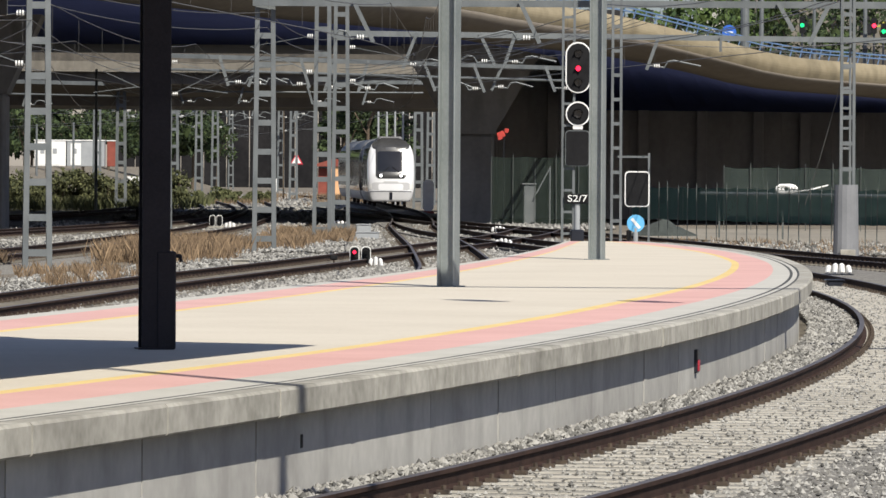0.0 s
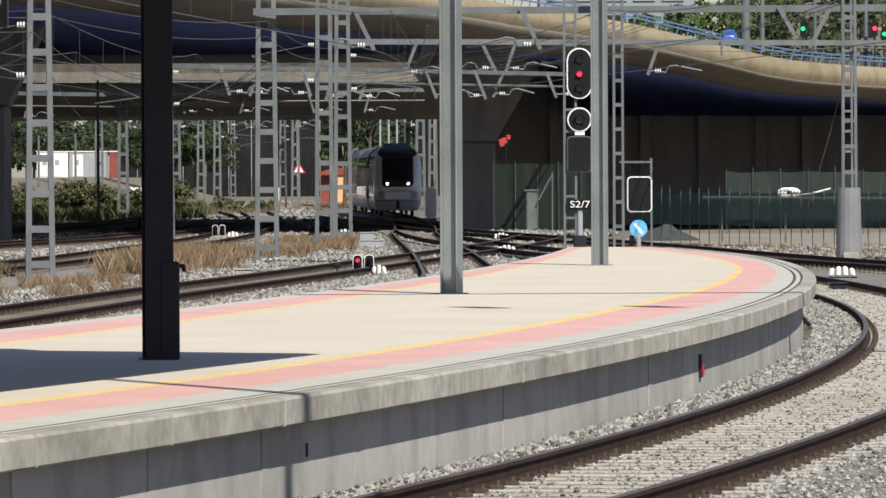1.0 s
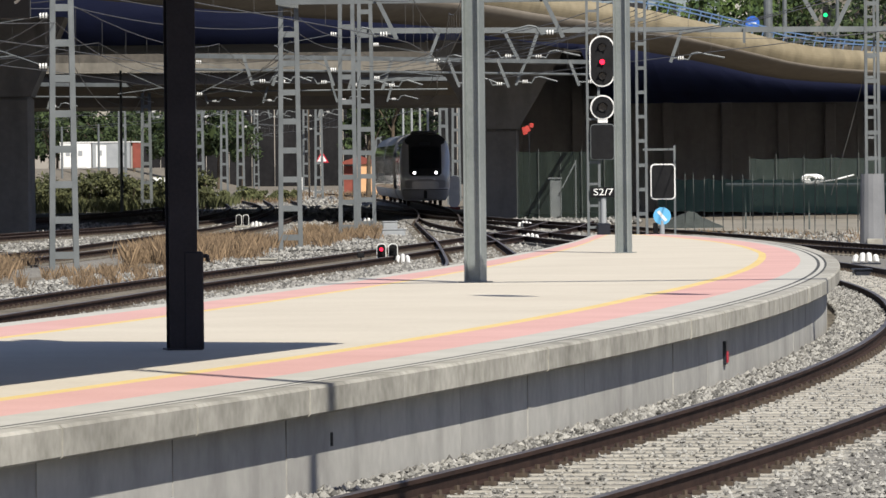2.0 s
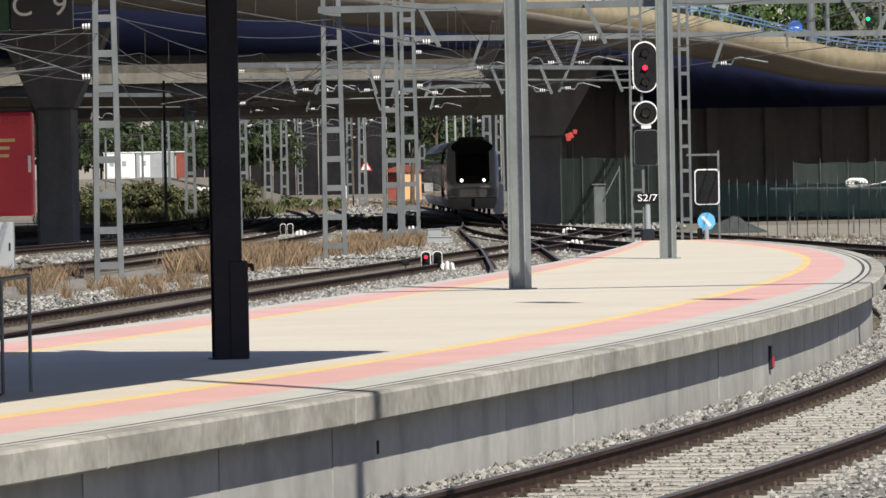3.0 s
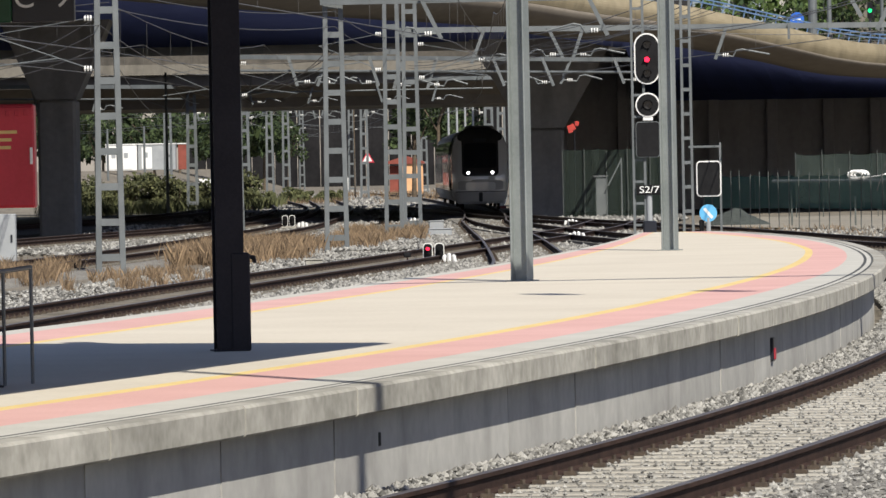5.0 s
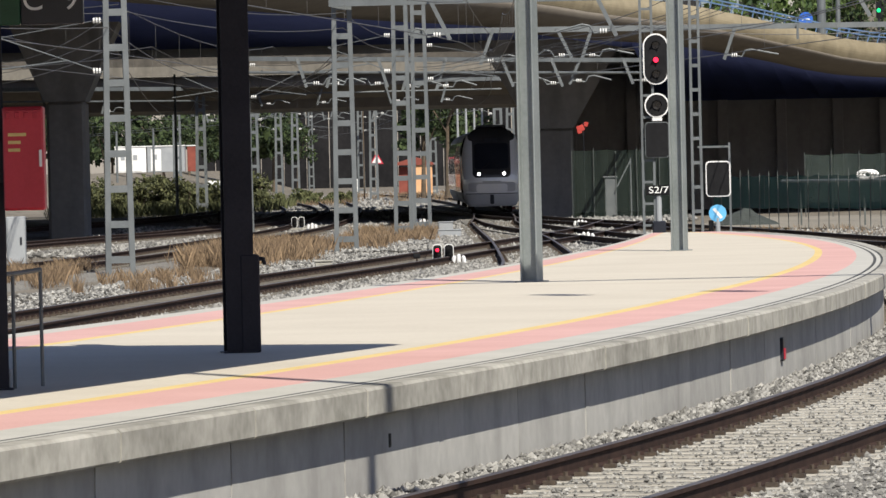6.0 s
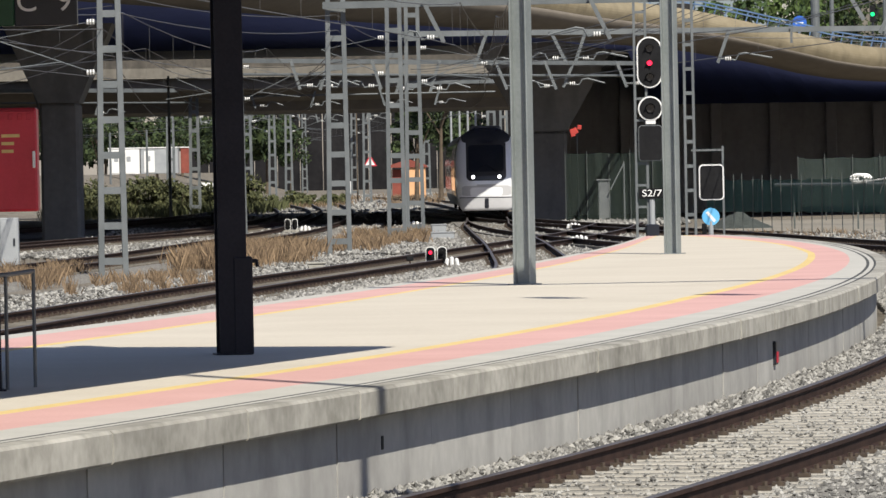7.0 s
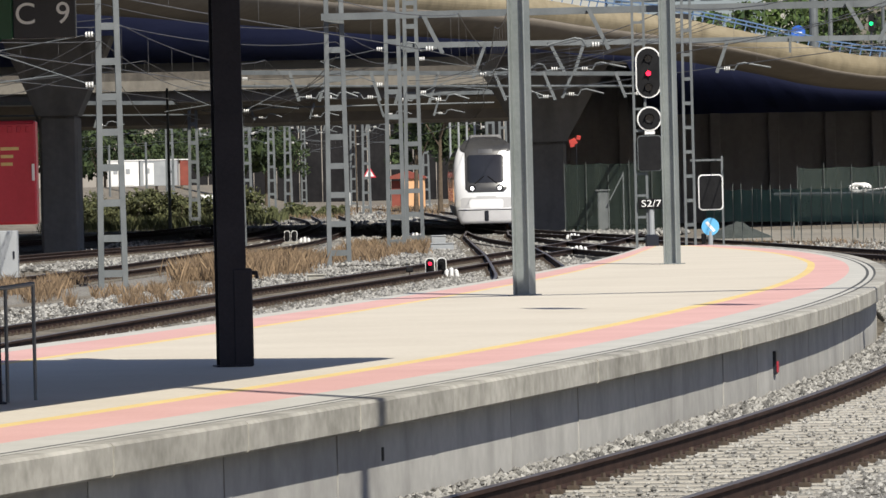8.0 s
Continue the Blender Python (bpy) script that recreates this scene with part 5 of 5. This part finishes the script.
# Unseen poles, added to carry the shadow-casting beam and cable.
for py in (74.0, 65.5):
    for px in (-7.6, 12.6):
        plain_pole(px, py, 9.4, 0.09, GALV, "unseen steel pole added to hold the shadow casters")
def shadow_beam():
    # Both stay out of view; beam and boards only cast shadow marks on the paving.
    c = root("shadow_beam", "unseen steel beam added for its shadow line on the platform", "beam", m=pose(0, 74.0, 8.64))
    bm = bmesh.new()
    bar(bm, (-7.6, 0, 0), (12.6, 0, 0), 0.22, 0.26)
    part("beam", bm, GALV, c)
    c = root("shadow_cable", "unseen thin cable added to hang two shadow-casting boards", "cable", m=pose(0, 65.5, 9.2))
    bm = bmesh.new()
    tube(bm, (-7.6, 0, 0), (12.6, 0, 0), 0.006, 6)
    part("cable", bm, WIRE, c)
    for x in (3.85, 5.88):
        part("board", slab(0.44, 1.1, 0.2, -0.03, 0.03, x, -0.56), CABINET, c, "oval grey board added for its shadow")


shadow_beam()


# ---- far yard ----
def hut():
    h = root("trackside_hut", "small orange rendered hut with a red tiled roof", "hut", m=pose(-9.4, 534, -0.4))
    part("wall", made_box((-0.3, -1.2, 0), (1.55, 1.2, 2.75), 0.02), ORANGE, h)
    # dark red puts the shade of the hut's left part into the colour
    part("annex", made_box((-1.3, -0.6, 0), (-0.301, 1.2, 2.6), 0.02), BRICK_RED, h, "left wall part with its shade painted dark red")
    bm = bmesh.new()
    prof = [(-1.55, 2.76), (1.75, 2.76), (1.6, 2.95), (0.1, 3.45), (-1.4, 3.0)]
    a = [bm.verts.new((x, -1.4, z)) for x, z in prof]
    b = [bm.verts.new((x, 1.4, z)) for x, z in prof]
    bm.faces.new(a)
    bm.faces.new(b[::-1])
    for i in range(5):
        bm.faces.new((a[i], b[i], b[(i + 1) % 5], a[(i + 1) % 5]))
    bmesh.ops.recalc_face_normals(bm, faces=bm.faces)
    part("roof", bm, BRICK_RED, h)


hut()


def container(x, y, z, w, doors, material, label):
    c = root("container", label, "container", "site containers", m=pose(x, y, z))
    part("body", made_box((0, 0, 0), (w, 2.4, 2.45), 0.03), material, c)
    for i in range(doors):
        d = part("door", made_box((0.35 + i * 1.2, -0.04, 0.12), (1.35 + i * 1.2, -0.001, 2.2), 0.01), WHITE, c)
        part("window", made_box((0.55 + i * 1.2, -0.06, 1.2), (0.95 + i * 1.2, -0.041, 1.7)), CABINET, d)
    part("roof_edge", made_box((-0.05, -0.08, 2.451), (w + 0.05, 2.45, 2.55), 0.01), WHITE, c)


container(-39.3, 600, 2.25, 3.0, 2, WHITE, "white site cabin with doors")
container(-36.2, 600, 2.25, 3.6, 1, CABINET, "pale grey site cabin")
container(-32.5, 603, 2.25, 0.8, 0, BRICK_RED, "dark red container behind the bushes")
container(-45.5, 598, 2.25, 3.2, 1, WHITE, "white site cabin with a door")


def far_van():
    c = root("parked_van", "white van parked behind the bushes", "van", m=pose(-20.3, 398, -0.3))
    bm = bmesh.new()
    prof = [(0, 0.35), (3.2, 0.35), (3.2, 1.0), (2.7, 1.15), (2.1, 1.85), (0, 1.9)]
    a = [bm.verts.new((x, 0, z)) for x, z in prof]
    b = [bm.verts.new((x, 1.8, z)) for x, z in prof]
    bm.faces.new(a)
    bm.faces.new(b[::-1])
    for i in range(6):
        bm.faces.new((a[i], b[i], b[(i + 1) % 6], a[(i + 1) % 6]))
    bmesh.ops.recalc_face_normals(bm, faces=bm.faces)
    part("body", bm, WHITE, c)
    part("window", made_box((1.5, -0.02, 1.2), (2.1, -0.001, 1.7)), SCREEN, c)
    for wx in (0.6, 2.5):
        bm = bmesh.new()
        tube(bm, (wx, -0.02, 0.33), (wx, 1.82, 0.33), 0.33, 14)
        part("wheel", bm, MATT_BLACK, c)


far_van()


def warning_triangle():
    s = root("warning_sign", "white triangular warning sign with a red border", "sign", m=pose(-15.3, 650, -0.4))
    for name, r, y0, y1, m in (("border", 0.80, 0.0, 0.04, RED_PAINT), ("face", 0.56, -0.02, -0.001, WHITE)):
        bm = bmesh.new()
        f = [bm.verts.new((r * math.sin(a), y0, 3.4 + r * math.cos(a))) for a in (0, 2.0944, 4.1888)]
        g = [bm.verts.new((r * math.sin(a), y1, 3.4 + r * math.cos(a))) for a in (0, 2.0944, 4.1888)]
        bm.faces.new(f)
        bm.faces.new(g[::-1])
        for i in range(3):
            bm.faces.new((f[i], g[i], g[(i + 1) % 3], f[(i + 1) % 3]))
        bmesh.ops.recalc_face_normals(bm, faces=bm.faces)
        part(name, bm, m, s)
    part("symbol", made_box((-0.13, -0.04, 3.15), (0.13, -0.021, 3.55)), MATT_BLACK, s)
    bm = bmesh.new()
    tube(bm, (0, 0.1, 0), (0, 0.1, 3.6), 0.12, 8)
    part("post", bm, WHITE, s)
    t = root("marker_post", "short white marker post beside the far tracks", "marker", m=pose(-17.2, 640, 0.0))
    part("post", made_box((-0.22, -0.1, -0.4), (0.22, 0.1, 1.1), 0.05), WHITE, t)


warning_triangle()


# ---- beyond the viaduct railing ----
def street():
    b = root("office_building", "grey-blue office block beyond the viaduct", "building", m=pose(7, 460, -0.4))
    part("wall", made_box((0, 0, 0), (11.5, 14, 22)), FACADE, b)
    for i in range(5):
        for j in range(4):
            w = part("window", made_box((0.7 + 2.1 * i, -0.06, 9.6 + 3.0 * j), (2.1 + 2.1 * i, -0.001, 11.4 + 3.0 * j)), SCREEN, b)
            part("sill", made_box((0.6 + 2.1 * i, -0.14, 9.45 + 3.0 * j), (2.2 + 2.1 * i, -0.001, 9.59 + 3.0 * j)), CABINET, w)
    b = root("office_building", "pale apartment block beyond the viaduct trees", "building", m=pose(24, 520, -0.4))
    part("wall", made_box((0, 0, 0), (30, 14, 26)), TAN, b)
    for i in range(12):
        for j in range(4):
            w = part("window", made_box((0.9 + 2.4 * i, -0.06, 11.0 + 3.0 * j), (2.1 + 2.4 * i, -0.001, 12.6 + 3.0 * j)), SCREEN, b)
    s = root("roundabout_sign", "round blue traffic sign on the viaduct", "traffic sign", m=pose(14.86, 326, 6.0))
    part("disc", slab(0.75, 0.75, 0.375, -0.03, 0.0, 0, 3.43), DEEP_BLUE, s)
    part("arrow", made_box((-0.2, -0.036, 3.38), (0.2, -0.031, 3.46)), WHITE, s)
    bm = bmesh.new()
    tube(bm, (0, 0.05, -1.2), (0, 0.05, 3.5), 0.05, 8)
    part("post", bm, GALV, s)
    for x, r in ((15.93, 0.26), (16.81, 0.13), (19.6, 0.10), (22.3, 0.12)):
        p = root("street_pole", "pale grey street pole on the viaduct", "pole", "street poles", m=pose(x, 331, 4.6))
        bm = bmesh.new()
        tube(bm, (0, 0, 0), (0, 0, 9), r, 12, r * 0.85)
        part("shaft", bm, GALV, p)
        bm = bmesh.new()
        tube(bm, (0, 0, 3.9), (0, 0, 4.1), r * 1.25, 12)
        part("collar", bm, SIGN_DARK, p)
    for x, z, m, lab in ((18.9, 9.9, LAMP_GREEN, "traffic light showing green"), (23.2, 9.6, LAMP_GREEN, "traffic light showing green"), (22.7, 9.9, LAMP_RED, "traffic light showing red")):
        t = root("traffic_light", lab, "traffic light", "traffic lights", m=pose(x, 330, 4.6))
        part("case", slab(0.3, 0.85, 0.08, -0.1, 0.1, 0, z - 4.6), MATT_BLACK, t)
        bm = bmesh.new()
        bmesh.ops.create_cone(bm, cap_ends=True, segments=16, radius1=0.11, radius2=0.11, depth=0.02, matrix=pose(0, -0.115, z - 4.6, 90))
        part("lamp", bm, m, t)
        bm = bmesh.new()
        tube(bm, (0, 0, 0), (0, 0, z - 5.02), 0.06, 8)
        part("post", bm, SIGN_DARK, t)


street()


def car(x, y, z, paint, label, turn=0):
    c = root("car", label, "car", "cars on the viaduct", m=pose(x, y, z, 0, 0, turn))
    bm = bmesh.new()
    prof = [(-2.1, 0.3), (2.1, 0.3), (2.15, 0.75), (1.2, 0.92), (0.6, 1.42), (-1.1, 1.45), (-1.8, 0.95), (-2.15, 0.85)]
    a = [bm.verts.new((px, -0.85 + (0.12 if pz > 1 else 0), pz)) for px, pz in prof]
    b = [bm.verts.new((px, 0.85 - (0.12 if pz > 1 else 0), pz)) for px, pz in prof]
    bm.faces.new(a)
    bm.faces.new(b[::-1])
    for i in range(8):
        bm.faces.new((a[i], b[i], b[(i + 1) % 8], a[(i + 1) % 8]))
    bmesh.ops.recalc_face_normals(bm, faces=bm.faces)
    part("body", bm, paint, c)
    for w in ((-1.3, -0.3), (-0.2, 0.6)):
        part("window", made_box((w[0], -0.82, 0.98), (w[1], -0.76, 1.34), 0.02), SCREEN, c)
    for wx in (-1.3, 1.35):
        bm = bmesh.new()
        tube(bm, (wx, -0.87, 0.31), (wx, 0.87, 0.31), 0.31, 14)
        part("wheel", bm, MATT_BLACK, c)


car(20.6, 312, 5.95, WHITE, "white car on the viaduct road", 6)
car(26.5, 309, 5.75, plain("car_teal", (0.12, 0.30, 0.30), 0.3), "teal car on the viaduct road", 4)
car(22.8, 322, 5.85, RED_PAINT, "red car on the viaduct road", 4)


# ---- train ----
def half_width(z):
    for (z0, w0), (z1, w1) in zip(((0.3, 1.08), (0.6, 1.25), (1.1, 1.34), (2.5, 1.36), (3.1, 1.30), (3.55, 1.12), (3.8, 0.86), (3.98, 0.45)), ((0.6, 1.25), (1.1, 1.34), (2.5, 1.36), (3.1, 1.30), (3.55, 1.12), (3.8, 0.86), (3.98, 0.45), (4.05, 0.2))):
        if z <= z1:
            return w0 + (w1 - w0) * (z - z0) / (z1 - z0)
    return 0.2


def nose(x, z):
    """Depth of the front behind its foremost point."""
    y = 0.10 * max(0, 1.0 - z) ** 2 + (0.42 * (z - 1.75) if z > 1.75 else 0) + 1.7 * max(0, z - 3.45) ** 1.5
    return y + 0.14 * (x / 1.4) ** 2 + 0.30 * min(1.3, abs(x) / 1.36) ** 6


def front_patch(x0, x1, z0, z1, lift, corner=0.0, n=14):
    """A patch lying on the nose, lifted a little off it."""
    bm = bmesh.new()
    rows = []
    for i in range(n + 1):
        z = z0 + (z1 - z0) * i / n
        cut = 0.0
        if corner:
            e = min(z - z0, z1 - z)
            cut = corner * (1 - math.sqrt(max(0.0, 1 - (1 - min(1, e / corner)) ** 2)))
        row = []
        for j in range(n + 1):
            x = (x0 + cut) + (x1 - x0 - 2 * cut) * j / n
            x = max(-half_width(z), min(half_width(z), x))
            row.append(bm.verts.new((x, nose(x, z) - lift, z)))
        rows.append(row)
    for r, q in zip(rows, rows[1:]):
        for j in range(n):
            bm.faces.new((r[j], r[j + 1], q[j + 1], q[j]))
    bmesh.ops.recalc_face_normals(bm, faces=bm.faces)
    for f in bm.faces:
        f.smooth = True
    return bm


def carriage_shell(front, length):
    """materials: 0 white front, 1 side, 2 roof, 3 skirt."""
    bm = bmesh.new()
    zs = [0.3, 0.45, 0.6, 0.85, 1.1, 1.4, 1.75, 2.1, 2.4, 2.7, 2.95, 3.2, 3.38, 3.55, 3.68, 3.8, 3.89, 3.98, 4.05]
    n = 16
    g = [[bm.verts.new((half_width(z) * (2 * j / n - 1), nose(half_width(z) * (2 * j / n - 1), z) if front else 0.0, z)) for j in range(n + 1)] for z in zs]
    for i in range(len(zs) - 1):
        for j in range(n):
            f = bm.faces.new((g[i][j], g[i][j + 1], g[i + 1][j + 1], g[i + 1][j]))
            f.material_index = 3 if zs[i] < 0.8 else (2 if zs[i] >= 3.5 else 0)
            f.smooth = True
    ring = [r[0] for r in g] + g[-1][1:] + [r[-1] for r in g[-2::-1]] + g[0][-2:0:-1]
    mid = [bm.verts.new((v.co.x, 2.3 if front else 0.3, v.co.z)) for v in ring]
    end = [bm.verts.new((v.co.x, length, v.co.z)) for v in ring]
    for a, b, side in ((ring, mid, False), (mid, end, True)):
        for i in range(len(ring)):
            j = (i + 1) % len(ring)
            f = bm.faces.new((a[i], a[j], b[j], b[i]))
            z = (a[i].co.z + a[j].co.z) / 2
            f.material_index = 2 if z > 3.3 else (3 if z < 0.8 else (1 if side else 0))
            f.smooth = side
    bm.faces.new(end)
    bmesh.ops.recalc_face_normals(bm, faces=bm.faces)
    return bm


def train():
    t = root("train", "white regional train with a black-framed windscreen and lit headlights", "train")
    mats = (TRAIN_WHITE, TRAIN_SIDE, TRAIN_ROOF, TRAIN_SKIRT)
    body = part("front_car", carriage_shell(True, 23.5), mats, t, "white front with dark glossy sides")
    part("mask", front_patch(-0.88, 0.88, 1.62, 3.60, 0.012, 0.14), MASK, body, "black mask round the windscreen")
    part("brow", front_patch(-1.08, 1.08, 3.30, 3.97, 0.008, 0.2), MASK, body, "black brow above the windscreen")
    part("bumper_panel", front_patch(-1.12, 1.12, 0.96, 1.40, 0.006, 0.18), TRAIN_SKIRT, body, "grey bumper panel")
    part("bumper_plate", front_patch(-0.72, 0.72, 0.94, 1.33, 0.012, 0.12), TRAIN_WHITE, body, "white bumper plate")
    part("windscreen", front_patch(-0.78, 0.78, 2.02, 3.2, 0.022, 0.10), SCREEN, body, "dark sloping windscreen")
    part("destination_panel", front_patch(-0.3, 0.3, 3.27, 3.44, 0.022), SIGN_DARK, body)
    part("lower_seam", front_patch(-1.2, 1.2, 0.86, 0.90, 0.01), SIGN_DARK, body, "dark seam above the skirt")
    part("coupler_hatch", front_patch(-0.09, 0.09, 0.4, 0.84, 0.012, 0.04), SIGN_DARK, body, "dark coupler hatch")
    part("emblem", front_patch(-0.42, 0.42, 1.36, 1.46, 0.01), TRAIN_SKIRT, body, "grey emblem bar")
    for x in (-0.58, 0.58):
        bm = bmesh.new()
        bmesh.ops.create_cone(bm, cap_ends=True, segments=20, radius1=0.15, radius2=0.13, depth=0.06, matrix=pose(x, nose(x, 1.79) - 0.01, 1.79, 90))
        lamp = part("headlight", bm, MATT_BLACK, body, "round black headlight housing")
        bm = bmesh.new()
        bmesh.ops.create_cone(bm, cap_ends=True, segments=20, radius1=0.075, radius2=0.075, depth=0.02, matrix=pose(x, nose(x, 1.79) - 0.05, 1.79, 90))
        part("bulb", bm, LAMP_WHITE, lamp, "lit white headlight")
        s = 1 if x > 0 else -1
        part("marker_lamp", front_patch(min(s * 1.08, s * 1.3), max(s * 1.08, s * 1.3), 1.0, 1.3, 0.012, 0.05), PORCELAIN, body, "pale marker lamp")
        bm = bmesh.new()
        tube(bm, (x * 0.8, nose(x * 0.8, 2.0) - 0.04, 2.0), (x * 0.15, nose(0.1, 2.3) - 0.05, 2.3), 0.018, 6)
        part("wiper", bm, MATT_BLACK, body)
    bm = bmesh.new()
    box(bm, (-0.7, 2.6, 3.8), (0.7, 5.4, 4.06), 0.08)
    part("roof_unit", bm, TRAIN_ROOF, body, "grey roof cooling unit")

    def fit_out(car_body, y0):
        for s in (-1, 1):
            for k in range(6):
                lo, hi = (1.354, 1.363) if s > 0 else (-1.363, -1.354)
                part("side_window", made_box((lo, y0 + 3.2 * k, 1.75), (hi, y0 + 3.2 * k + 2.4, 2.6)), SCREEN, car_body)
        for by in (3.6, 19.0):
            bm = bmesh.new()
            box(bm, (-1.05, by - 1.6, 0.3), (1.05, by + 1.6, 0.75), 0.05)
            part("bogie", bm, MATT_BLACK, car_body)
            for wy in (by - 1.25, by + 1.25):
                bm = bmesh.new()
                for wx in (-0.87, 0.87):
                    tube(bm, (wx - 0.06, wy, 0.43), (wx + 0.06, wy, 0.43), 0.43, 18)
                tube(bm, (-0.86, wy, 0.43), (0.86, wy, 0.43), 0.07, 8)
                part("wheelset", bm, RAIL, car_body)

    fit_out(body, 3.2)
    rear = carriage_shell(False, 23.0)
    for i in (1, 2):
        d = 24.1 * i
        b = part("rear_car", rear if i == 1 else carriage_shell(False, 23.0), (TRAIN_SIDE, TRAIN_SIDE, TRAIN_ROOF, TRAIN_SKIRT), t, "dark glossy following car")
        b.matrix_local = pose(-d * d / 7400, d, 0, 0, 0, math.degrees(d / 3700 + 0.0031))
        fit_out(b, 2.2)
    return t


TRAIN = train()


def motions():
    """The train runs in at a steady twelve metres a second."""
    rows = []
    for i in range(17):
        y = 359.5 - 12.0 * i * 0.5
        rows.append((i * 0.5, pose(train_x(y), y, 0, 0, 0, math.degrees((y - 245) / 3700))))
    walk(TRAIN, rows)


motions()
